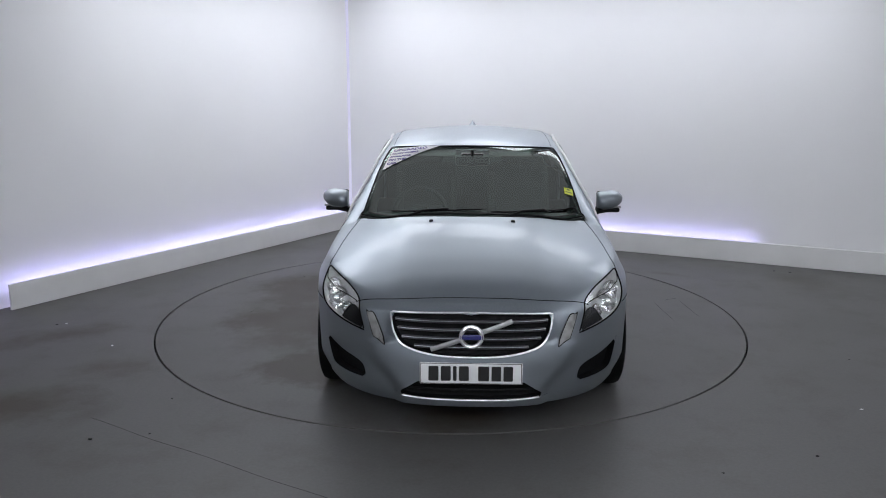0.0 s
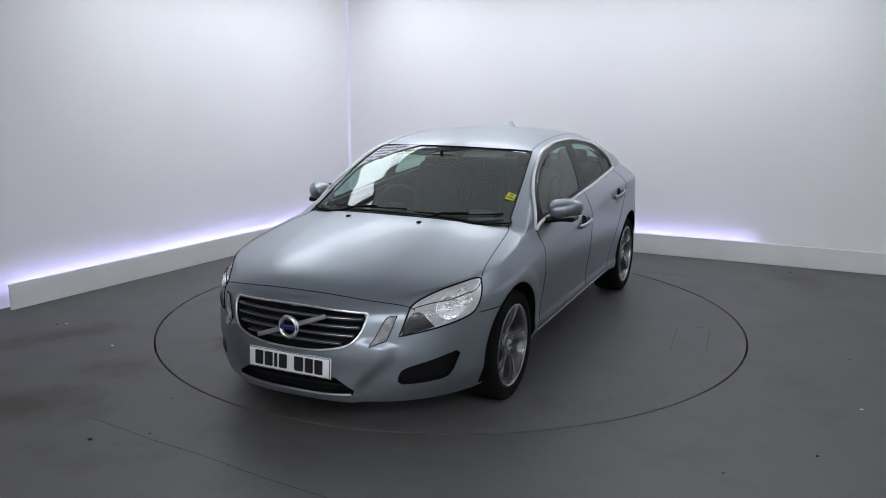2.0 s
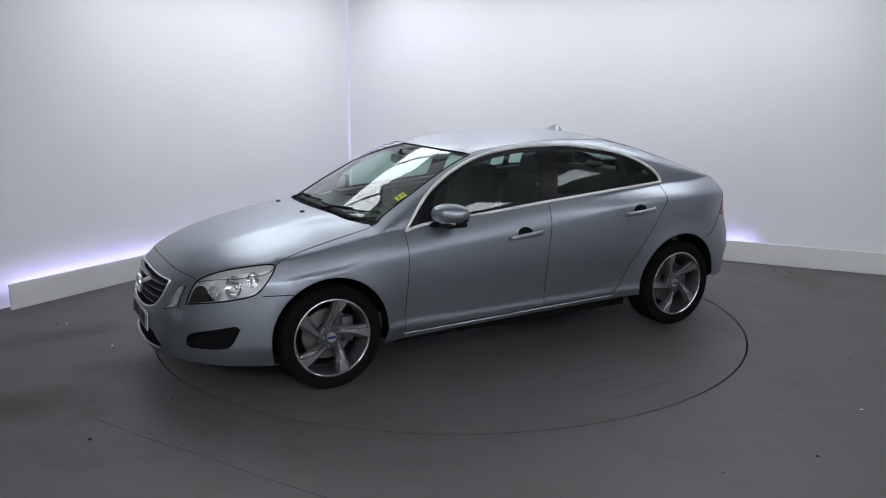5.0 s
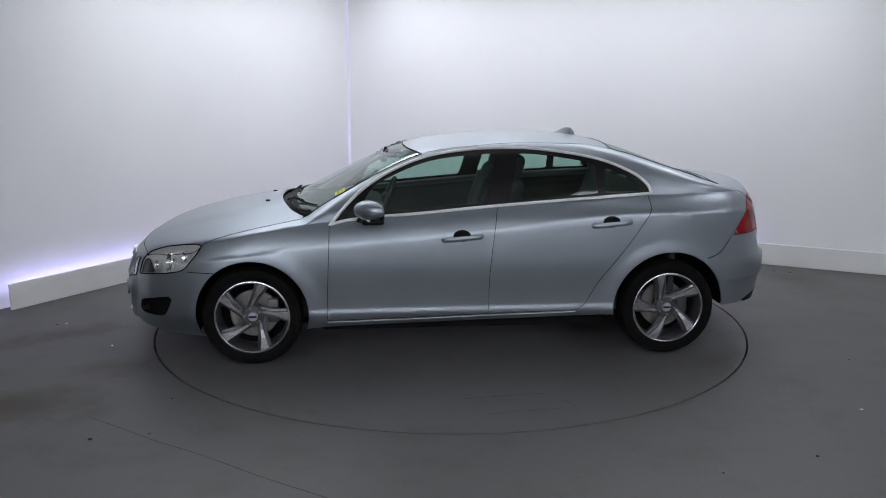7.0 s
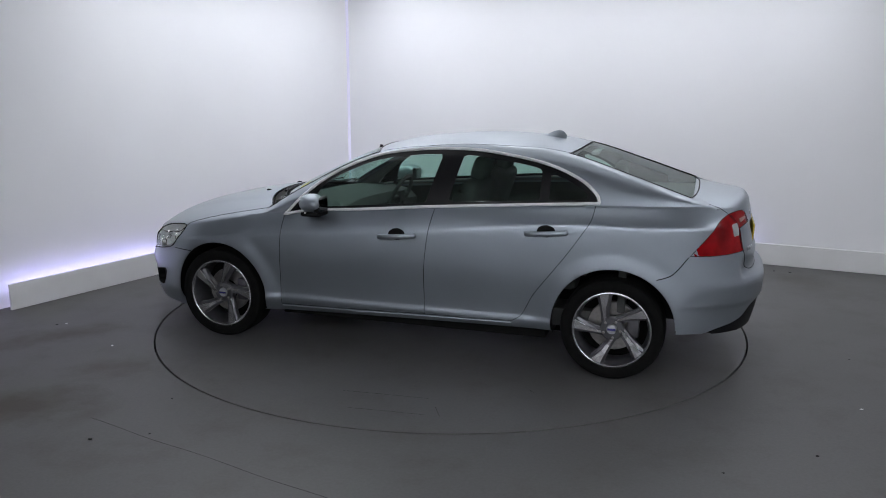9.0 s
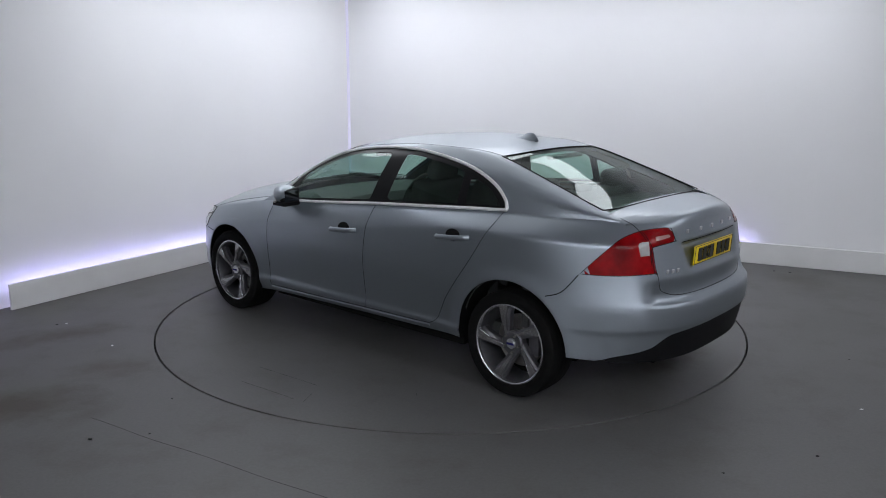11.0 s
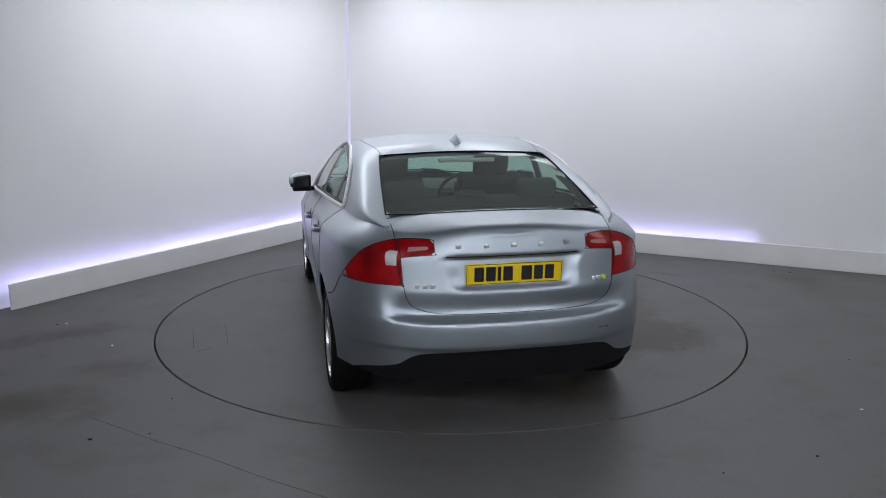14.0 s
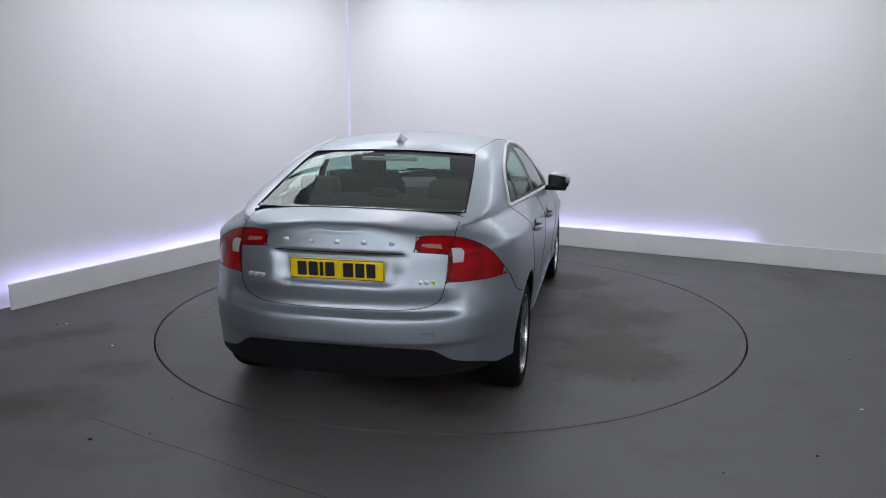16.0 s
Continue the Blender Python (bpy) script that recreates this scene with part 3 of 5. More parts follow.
class Skin:
    """The body skin, cut into labelled regions along outlines seen from a direction."""

    def __init__(self):
        self.bm = shell()
        bm = self.bm
        bm.verts.index_update()
        bm.faces.ensure_lookup_table()
        self.tree = BVHTree.FromBMesh(bm)
        self.src = [[(v.co.copy(), v.normal.copy()) for v in f.verts] for f in bm.faces]
        self.label = {f: ("ring", "top_front", "top_rear", "house")[f.material_index] for f in bm.faces}
        self.locked = set()
        self.normal = {v: v.normal.copy() for v in bm.verts}
        self.cent = {f: (f.calc_center_median(), f.normal.copy()) for f in bm.faces}

    def smooth_normal(self, p, fi):
        n = Vector()
        for co, nn in self.src[fi]:
            n += nn / (1e-4 + (co - p).length)
        return n.normalized()

    def axes(self, d):
        d = Vector(d).normalized()
        up = Vector((0, 0, 1)) if abs(d.z) < 0.9 else Vector((0, 1, 0))
        if abs(d.z) >= 0.9 or abs(d.y) > 0.9:
            return d, Vector((1, 0, 0)), up
        if abs(d.x) > 0.9:
            return d, Vector((0, 1, 0)), up
        return d, up.cross(d).normalized(), up

    def onto(self, a, b, d):
        """The place on the skin under the 2D point (a, b) seen against d, and its normal."""
        dd, ax, up = self.axes(d)
        o = ax * a + up * b + dd * 4
        left = -1 if abs(dd.y) < 1e-6 and o.y < 0 else 1
        o.y = max(o.y * left, 0.0005) if abs(dd.y) < 1e-6 else o.y
        p, n, i, _ = self.tree.ray_cast(o, -dd)
        if p is None:
            return None, None
        n = self.smooth_normal(p, i)
        return Vector((p.x, p.y * left, p.z)), Vector((n.x, n.y * left, n.z))

    def flat(self, p, d):
        dd, ax, up = self.axes(d)
        p = Vector(p)
        return (p.dot(ax), p.dot(up))

    def cut(self, label, outline, d, only=None, ok=None, facing=0.12):
        """Give the faces inside a 2D outline that label; move the skin's points so that the border is clean."""
        dd, ax, up = self.axes(d)
        P = np.array([tuple(q) for q in outline])
        Q = np.roll(P, -1, axis=0)
        lo, hi = P.min(0) - 0.05, P.max(0) + 0.05

        def inside(a, b):
            x1, y1, x2, y2 = P[:, 0], P[:, 1], Q[:, 0], Q[:, 1]
            c = ((y1 > b) != (y2 > b))
            with np.errstate(divide="ignore", invalid="ignore"):
                xi = (x2 - x1) * (b - y1) / (y2 - y1) + x1
            return bool((c & (a < xi)).sum() % 2)

        def near(a, b):
            e = Q - P
            w = np.array((a, b)) - P
            t = np.clip((w * e).sum(1) / np.maximum((e * e).sum(1), 1e-12), 0, 1)
            c = P + e * t[:, None]
            i = ((c - (a, b)) ** 2).sum(1).argmin()
            return c[i]
        cand = []
        for f, (c, n) in self.cent.items():
            if n.dot(dd) < facing or (only is not None and self.label[f] not in only):
                continue
            u, w = c.dot(ax), c.dot(up)
            if lo[0] < u < hi[0] and lo[1] < w < hi[1] and (ok is None or ok(c)):
                cand.append(f)
        state = {}
        for f in cand:
            for v in f.verts:
                if v not in state:
                    state[v] = inside(v.co.dot(ax), v.co.dot(up))
        move, got = set(), []
        for f in cand:
            s = [state[v] for v in f.verts]
            if all(s):
                got.append(f)
            elif any(s):
                for v, q in zip(f.verts, s):
                    if q:
                        move.add(v)
        moved = {}
        for v in move:
            if v in self.locked:
                continue
            a, b = near(v.co.dot(ax), v.co.dot(up))
            o = ax * float(a) + up * float(b) + dd * 4
            p, n, i, _ = self.tree.ray_cast(o, -dd)
            if p is None or (p - v.co).length > 0.09:
                continue
            mid = abs(v.co.y) < 1e-5
            self.normal[v] = self.smooth_normal(p, i)
            v.co = p
            if mid:
                v.co.y = 0
        for v in move:
            self.locked.add(v)
        for f in got:
            self.label[f] = label
        return got

    def join_scraps(self, label):
        """Keep the largest connected piece of a panel; smaller ones go to the panel that they touch most."""
        todo, pieces = {f for f in self.bm.faces if self.label[f] == label}, []
        while todo:
            stack, piece = [todo.pop()], []
            while stack:
                f = stack.pop()
                piece.append(f)
                for e in f.edges:
                    for g in e.link_faces:
                        if g in todo:
                            todo.remove(g)
                            stack.append(g)
            pieces.append(piece)
        pieces.sort(key=len)
        for piece in pieces[:-1]:
            near = collections.Counter(self.label[g] for f in piece for e in f.edges for g in e.link_faces if self.label[g] != label)
            to = near.most_common(1)[0][0] if near else "drop"
            for f in piece:
                self.label[f] = to

    def take(self, name, labels, material, parent, label="", both=True, inset=0.0, side=0, grow=None):
        """Make one mesh of the faces with these labels: both halves, or one side alone (1 left, -1 right)."""
        fs = [f for f in self.bm.faces if self.label[f] in labels and (grow is None or grow(self.cent[f][0]))]
        verts, norms, faces, idx = [], [], [], {}
        for s in ((1, -1) if side == 0 else (side,)):
            for f in fs:
                loop = []
                for v in f.verts:
                    k = (v, 0 if abs(v.co.y) < 1e-5 else s)
                    if k not in idx:
                        idx[k] = len(verts)
                        n = self.normal[v].copy()
                        if k[1] == 0:
                            n.y = 0
                            n.normalize()
                        p = v.co - n * inset
                        sy = s
                        verts.append((p.x, p.y * sy, p.z))
                        norms.append((n.x, n.y * sy, n.z))
                    loop.append(idx[k])
                faces.append(loop if s == 1 else loop[::-1])
        me = bpy.data.meshes.new(name)
        me.from_pydata(verts, [], faces)
        me.materials.append(material)
        me.polygons.foreach_set("use_smooth", [True] * len(faces))
        me.update()
        if verts:
            me.normals_split_custom_set_from_vertices(norms)
        ob = new(name, me)
        ob.parent = parent
        if label:
            tagged(ob, label)
        return ob

    def line(self, name, pts, d, r, material, parent, closed=False, lift=0.0, sides=(1, -1), flat=1.0, label=""):
        """A thin bead along a 2D line on the skin, on both sides of the car."""
        P = []
        for a, b in pts:
            p, n = self.onto(a, b, d)
            if p is not None:
                P.append((p + n * lift, n))
        for s in sides:
            bm = bmesh.new()
            tube(bm, [(p.x, p.y * s, p.z) for p, n in P], r, closed, 6, flat)
            part(name, bm, material, parent, label)


SIDE, FRONT, REAR, UP = (0, 1, 0), (1, 0, 0), (-1, 0, 0), (0, 0, 1)


def mirrored(pts):
    """Close an outline of (y, z) given from the centre line outwards and back, over both halves."""
    return [(a, b) for a, b in pts] + [(-a, b) for a, b in reversed(pts)]


def seen(skin, pts, d):
    return [skin.flat(p, d) for p in pts]


WHEELS = ((1.40, 0.322), (-1.376, 0.322))
ARCH_R = {1.40: 0.368, -1.376: 0.384}
DLO = [(0.888, 0.915), (0.888, 0.915), (0.774, 1.040), (0.644, 1.148), (0.456, 1.254), (0.229, 1.334), (-0.05, 1.374), (-0.295, 1.384), (-0.533, 1.374),
       (-0.879, 1.320), (-1.11, 1.237), (-1.230, 1.150), (-1.258, 1.090), (-1.258, 1.090), (-0.8, 1.064), (-0.2, 1.025), (0.3, 0.982), (0.7, 0.952)]
REAR_DOOR_GAP = [(-1.236, 1.075), (-1.225, 1.0), (-1.18, 0.925), (-1.09, 0.79), (-0.985, 0.65), (-0.885, 0.515), (-0.84, 0.43), (-0.80, 0.36), (-0.74, 0.322)]
MID_GAP = [(-0.205, 1.015), (-0.19, 0.93), (-0.165, 0.75), (-0.15, 0.55), (-0.15, 0.312)]
FRONT_GAP = [(0.892, 0.912), (0.895, 0.80), (0.905, 0.60), (0.915, 0.40), (0.915, 0.29)]
DOOR_LOW = [(0.915, 0.285), (0.4, 0.296), (-0.15, 0.310), (-0.6, 0.318), (-0.74, 0.322)]
SIDE_D, LIGHT_D, TAIL_D = SIDE, (1, 1, 0), (-1, 1, 0)
HEAD = [(2.165, 0.55, 0.556), (2.165, 0.55, 0.556), (2.135, 0.59, 0.66), (2.09, 0.613, 0.712), (1.986, 0.704, 0.758), (1.85, 0.79, 0.786), (1.745, 0.83, 0.792),
        (1.74, 0.845, 0.76), (1.785, 0.85, 0.69), (1.843, 0.835, 0.632), (1.93, 0.77, 0.603), (2.05, 0.66, 0.578)]
TAIL = [(-1.80, 0.845, 0.812), (-1.80, 0.845, 0.812), (-1.89, 0.80, 0.91), (-1.965, 0.735, 0.99), (-2.04, 0.63, 1.034), (-2.10, 0.50, 1.045), (-2.117, 0.425, 1.040), (-2.117, 0.412, 1.03),
        (-2.134, 0.402, 0.975), (-2.134, 0.404, 0.97), (-2.092, 0.535, 0.957), (-2.08, 0.572, 0.945), (-2.085, 0.576, 0.90), (-2.105, 0.572, 0.815), (-2.105, 0.572, 0.812), (-1.95, 0.76, 0.808)]
SCREEN = [(1.195, 0), (1.185, 0.25), (1.14, 0.50), (1.03, 0.705), (1.0, 0.715), (0.97, 0.705), (0.62, 0.655), (0.31, 0.596), (0.283, 0.58), (0.29, 0.55), (0.355, 0.3), (0.378, 0)]
BACKLIGHT = [(-1.835, 0), (-1.83, 0.3), (-1.80, 0.58), (-1.785, 0.605), (-1.75, 0.605), (-1.4, 0.575), (-1.06, 0.535), (-1.03, 0.52), (-1.035, 0.49), (-1.06, 0.3), (-1.07, 0)]
GRILLE = [(0, 0.682), (0.36, 0.674), (0.405, 0.670), (0.413, 0.655), (0.392, 0.575), (0.335, 0.515), (0.19, 0.480), (0, 0.471)]
INTAKE = [(0, 0.335), (0.235, 0.338), (0.262, 0.338), (0.32, 0.30), (0.385, 0.258), (0.385, 0.250), (0.2, 0.243), (0, 0.241)]
FOG = [(0.80, 0.447), (0.795, 0.450), (0.70, 0.418), (0.592, 0.384), (0.562, 0.345), (0.560, 0.308), (0.58, 0.296), (0.72, 0.302), (0.765, 0.33)]
DRL = [(0.545, 0.652), (0.538, 0.655), (0.500, 0.645), (0.446, 0.522), (0.457, 0.516), (0.503, 0.532), (0.510, 0.540)]
# outer corners run past the valance, painted black for the shaded underside
VALANCE_AND_SHADE = [(0, 0.482), (0.30, 0.478), (0.48, 0.466), (0.54, 0.445), (0.60, 0.402), (0.67, 0.378), (0.78, 0.345), (0.84, 0.27), (0.3, 0.26), (0, 0.26)]


def sym(pts, n=6):
    """A smooth outline across the centre line."""
    return curve([*pts, *[(a, -b) for a, b in reversed(pts[1:-1])]], n) if pts[0][1] == 0 else curve([*pts, *[(-a, b) for a, b in reversed(pts[1:-1])]], n)


def wheel(parent, x, side, turn):
    """An alloy wheel with five twisted spokes; the tyre stands on the ground."""
    w = new("wheel")
    w.parent = parent
    w.matrix_local = pose(x, side * (0.786 if x > 0 else 0.792), 0.322, 0, 0, 0 if side > 0 else 180)
    bm = bmesh.new()
    prof = [(0.235, -0.105), (0.262, -0.117), (0.292, -0.118), (0.312, -0.108), (0.320, -0.09), (0.322, -0.06), (0.322, 0.06), (0.320, 0.09), (0.312, 0.108), (0.292, 0.118), (0.262, 0.117), (0.240, 0.105), (0.232, 0.09)]
    lathe(bm, prof, 72)
    part("tyre", bm, M_RUBBER, w, "black low-profile road tyre")
    bm = bmesh.new()
    for k in range(3):
        r = 0.3222
        a = -0.045 + k * 0.045
        lathe(bm, [(r, a - 0.004), (r + 0.0006, a), (r, a + 0.004)], 72)
    part("tread_groove", bm, M_GAP, w)
    bm = bmesh.new()
    lathe(bm, [(0.230, -0.10), (0.222, -0.06), (0.214, 0.0), (0.218, 0.07), (0.232, 0.098)], 72)
    part("rim_barrel", bm, M_ALLOYDARK, w)
    bm = bmesh.new()
    lathe(bm, [(0.229, 0.095), (0.231, 0.109), (0.236, 0.113), (0.243, 0.111), (0.245, 0.104)], 72)
    part("rim_lip", bm, M_ALLOY, w, "bright machined rim edge")
    for k in range(5):
        a = turn + k * 72
        rot = Matrix.Rotation(radians(a), 4, "Y")
        # bright face blade and the grey flank beside it
        face = [(0.050, -0.041), (0.10, -0.041), (0.16, -0.042), (0.230, -0.046), (0.231, -0.015), (0.231, 0.014), (0.165, -0.007), (0.15, -0.017), (0.10, -0.023), (0.050, -0.027)]
        bm = bmesh.new()
        slab(bm, face, -0.030, lambda r, q, h: rot @ Vector((r, 0.078 + 0.026 * smooth01((r - 0.05) / 0.17) + h, q)))
        bmesh.ops.bevel(bm, geom=bm.edges[:], offset=0.002, segments=1, affect="EDGES")
        part("spoke", bm, M_ALLOY, w, smooth=False)
        for flank, e in (([(0.045, -0.026), (0.10, -0.022), (0.15, -0.016), (0.165, -0.006), (0.230, 0.015), (0.228, 0.034), (0.17, 0.012), (0.10, -0.006), (0.05, -0.006)], -0.012),
                         ([(0.045, -0.060), (0.10, -0.056), (0.16, -0.057), (0.226, -0.066), (0.230, -0.047), (0.16, -0.043), (0.10, -0.042), (0.05, -0.042)], -0.042)):
            bm = bmesh.new()
            slab(bm, flank, -0.035, lambda r, q, h: rot @ Vector((r, 0.072 + 0.024 * smooth01((r - 0.05) / 0.17) - 0.45 * abs(q - e) + h, q)))
            bmesh.ops.bevel(bm, geom=bm.edges[:], offset=0.002, segments=1, affect="EDGES")
            part("spoke_flank", bm, M_ALLOYDARK, w, "dark grey painted spoke side", smooth=False)
    bm = bmesh.new()
    lathe(bm, [(0.075, 0.03), (0.074, 0.072), (0.066, 0.080), (0.034, 0.082), (0.033, 0.06)], 40)
    part("hub", bm, M_ALLOYDARK, w)
    bm = bmesh.new()
    lathe(bm, [(0.031, 0.06), (0.031, 0.088), (0.028, 0.092), (0.0005, 0.094)], 32)
    part("centre_cap", bm, M_SATIN, w)
    bm = bmesh.new()
    box(bm, (0, 0.0945, 0), (0.052, 0.003, 0.014), 0.001, None, 1)
    part("cap_band", bm, M_BLUE, w, "blue band across the cap")
    for k in range(5):
        q = radians(turn + 36 + 72 * k)
        bm = bmesh.new()
        bmesh.ops.create_cone(bm, cap_ends=True, segments=6, radius1=0.0095, radius2=0.0075, depth=0.022, matrix=Matrix.Translation((0.054 * math.cos(q), 0.082, -0.054 * math.sin(q))) @ Matrix.Rotation(radians(-90), 4, "X"))
        part("wheel_bolt", bm, M_DISC, w, smooth=False)
    bm = bmesh.new()
    lathe(bm, [(0.07, 0.0), (0.155, 0.0), (0.158, -0.006), (0.158, -0.022), (0.07, -0.026)], 48)
    part("brake_disc", bm, M_DISC, w)
    bm = bmesh.new()
    box(bm, (-0.125 if side > 0 else 0.125, 0.0, 0.02), (0.075, 0.075, 0.16), 0.012)
    part("brake_caliper", bm, M_ALLOYDARK, w)
    bm = bmesh.new()
    lathe(bm, [(0.0005, -0.085), (0.225, -0.085)], 32)
    part("backing_plate", bm, M_GAP, w, smooth=False)
    return w


def car():
    root = tagged(new("saloon_car"), "blue-silver metallic four-door saloon car on a turntable", "car")
    sk = Skin()
    # glass
    wind = sym(SCREEN)
    rear = sym(BACKLIGHT)
    dlo = curve(DLO, 8)
    sk.cut("windscreen", wind, UP, ("house",))
    sk.cut("rear_window", rear, UP, ("house",))
    sk.cut("dlo", dlo, SIDE, ("house",), lambda c: c.y > 0.5)
    fw = curve([(0.70, 0.975), (0.70, 0.975), (0.62, 1.13), (0.45, 1.228), (0.229, 1.306), (-0.05, 1.345), (-0.215, 1.353), (-0.215, 1.353), (-0.175, 1.2), (-0.135, 1.045), (-0.135, 1.045), (0.3, 1.010)], 6)
    rw = curve([(-0.36, 1.355), (-0.36, 1.355), (-0.533, 1.342), (-0.80, 1.302), (-0.885, 1.278), (-0.885, 1.278), (-0.885, 1.095), (-0.885, 1.095), (-0.6, 1.078), (-0.29, 1.058), (-0.29, 1.058)], 6)
    qw = curve([(-0.945, 1.262), (-0.945, 1.262), (-1.10, 1.200), (-1.19, 1.135), (-1.215, 1.110), (-1.215, 1.110), (-0.945, 1.098), (-0.945, 1.098)], 6)
    sk.cut("front_glass", fw, SIDE, ("dlo",))
    sk.cut("rear_glass", rw, SIDE, ("dlo",))
    sk.cut("quarter_glass", qw, SIDE, ("dlo",))
    # lamps and openings
    head, tail = curve(seen(sk, HEAD, LIGHT_D), 6), curve(seen(sk, TAIL, TAIL_D), 6)
    sk.cut("headlight", head, LIGHT_D, ("ring", "top_front"), lambda c: c.x > 1.6)
    sk.cut("tail_light", tail, TAIL_D, ("ring", "top_rear"), lambda c: c.x < -1.7)
    lensa = curve(seen(sk, [(-2.051, 0.65, 0.895), (-2.051, 0.65, 0.895), (-2.086, 0.583, 0.897), (-2.086, 0.583, 0.897), (-2.08, 0.583, 0.993), (-2.08, 0.583, 0.993), (-2.045, 0.632, 0.992), (-2.03, 0.65, 0.97)], TAIL_D), 5)
    lensb = curve(seen(sk, [(-2.08, 0.56, 0.975), (-2.08, 0.56, 0.975), (-2.12, 0.43, 0.992), (-2.12, 0.425, 1.008), (-2.11, 0.44, 1.012), (-2.08, 0.56, 1.005), (-2.08, 0.56, 1.005)], TAIL_D), 5)
    grille, intake, fog, drl = sym(GRILLE), sym(INTAKE), curve(FOG, 6), curve(DRL, 6)
    sk.cut("grille", grille, FRONT, ("ring",), lambda c: c.x > 1.9)
    sk.cut("intake", intake, FRONT, ("ring",), lambda c: c.x > 1.9)
    sk.cut("fog", fog, FRONT, ("ring",), lambda c: c.x > 1.7)
    sk.cut("valance", sym(VALANCE_AND_SHADE), REAR, ("ring",), lambda c: c.x < -1.7)
    for x, z in WHEELS:
        arch = [(x + ARCH_R[x] * math.cos(q), z + 0.012 + ARCH_R[x] * math.sin(q)) for q in np.linspace(0, 2 * math.pi, 64)[:-1]]
        sk.cut("drop", arch, SIDE, ("ring", "valance"), lambda c: c.y > 0.5)
    # painted panels
    sk.cut("front_door", curve([*FRONT_GAP[:1], *FRONT_GAP, FRONT_GAP[-1], *DOOR_LOW[1:2], DOOR_LOW[2], DOOR_LOW[2], *MID_GAP[::-1], MID_GAP[0], (0.3, 0.99)], 5), SIDE, ("ring",), lambda c: c.y > 0.5)
    sk.cut("rear_door", curve([MID_GAP[0], *MID_GAP, MID_GAP[-1], DOOR_LOW[3], DOOR_LOW[4], *REAR_DOOR_GAP[::-1], REAR_DOOR_GAP[0], (-0.8, 1.07)], 5), SIDE, ("ring",), lambda c: c.y > 0.5)
    hood = sym([(2.207, 0), (2.185, 0.36), (2.105, 0.595), (2.09, 0.615), (1.95, 0.732), (1.85, 0.786), (1.75, 0.822), (1.6, 0.80), (1.3, 0.765), (1.1, 0.735), (1.04, 0.715), (1.06, 0.70), (1.17, 0.50), (1.235, 0.25), (1.255, 0)])
    sk.cut("hood", hood, UP, ("ring", "top_front"), lambda c: c.z > 0.66 and c.x > 0.9)
    sk.cut("boot_lid", sym([(0, 0.667), (0.38, 0.670), (0.50, 0.692), (0.548, 0.73), (0.572, 0.82), (0.58, 0.95), (0.588, 1.10), (0, 1.15)]), REAR, ("ring", "top_rear"), lambda c: c.x < -1.812)
    for f, (c, n) in sk.cent.items():
        lab = sk.label[f]
        if lab == "top_front":
            edge = 1.255 - 0.22 * (c.y / 0.715) ** 2
            sk.label[f] = "fender" if c.y > 0.71 else ("bumper" if c.x > 2.0 else "cowl")
            if sk.label[f] == "cowl" and c.x < edge - 0.10:
                sk.label[f] = "drop"
        elif lab == "top_rear":
            sk.label[f] = ("boot_lid" if c.y < 0.59 else "quarter") if c.x < -1.80 else "drop"
        elif lab == "house":
            if c.x > 1.0 and c.y < 0.74:
                sk.label[f] = "drop"
            elif c.x < -1.80 and c.y < 0.6:
                sk.label[f] = "drop"
            elif c.x < -1.25 and c.y > 0.53:
                sk.label[f] = "quarter"
            else:
                sk.label[f] = "roof"
        elif lab == "ring":
            if c.x > 1.0:
                sk.label[f] = "bumper" if (c.z < 0.622 or (c.x > 1.98 and c.y < 0.62)) and c.x > 1.4 else "fender"
            elif c.x > -1.0 and c.z < 0.335 and not (c.x > 0.91 and c.z > 0.29):
                sk.label[f] = "sill"
            elif -1.24 < c.x < 0.885 and c.z > 0.9:
                sk.label[f] = "front_door" if c.x > -0.2 else "rear_door"
            elif -1.0 < c.x < 0.88 and c.z < 0.46:
                sk.label[f] = "sill"
            elif c.x > 0.85:
                sk.label[f] = "fender"
            elif c.x < -1.64 and c.z < 0.667 + 0.145 * smooth01((-1.64 - c.x) / 0.18):
                sk.label[f] = "rear_bumper"
            else:
                sk.label[f] = "quarter"
    sk.join_scraps("quarter")
    # meshes
    body = sk.take("body_shell", ("roof",), M_PAINT, root)
    hoodob = sk.take("hood", ("hood",), M_PAINT, root)
    fb = sk.take("front_bumper", ("bumper",), M_PAINT, root)
    rb = sk.take("rear_bumper", ("rear_bumper",), M_PAINT, root)
    lid = sk.take("boot_lid", ("boot_lid",), M_PAINT, root)
    for s in (1, -1):
        sk.take("front_wing", ("fender",), M_PAINT, root, side=s)
        sk.take("rear_quarter_panel", ("quarter",), M_PAINT, root, side=s)
        sk.take("front_door", ("front_door",), M_PAINT, root, side=s)
        sk.take("rear_door", ("rear_door",), M_PAINT, root, side=s)
        sk.take("sill_panel", ("sill",), M_PAINT, root, side=s)
        sk.take("window_surround", ("dlo",), M_GLOSSBLACK, root, "gloss black window pillars", side=s)
        for nm, lb in (("front_side_window", "front_glass"), ("rear_side_window", "rear_glass"), ("quarter_light", "quarter_glass")):
            g = sk.take(nm, (lb,), M_GLASSR if lb != "front_glass" else M_GLASS, root, "tinted side glass", side=s, inset=0.004)
            g.visible_shadow = False
        hl = sk.take("headlight", ("headlight",), M_LENS, root, "clear headlight cover", side=s)
        hl.visible_shadow = False
        headlight_inside(sk, hl, s)
        tl = sk.take("tail_light", ("tail_light",), M_RED, root, "deep red tail light", side=s)
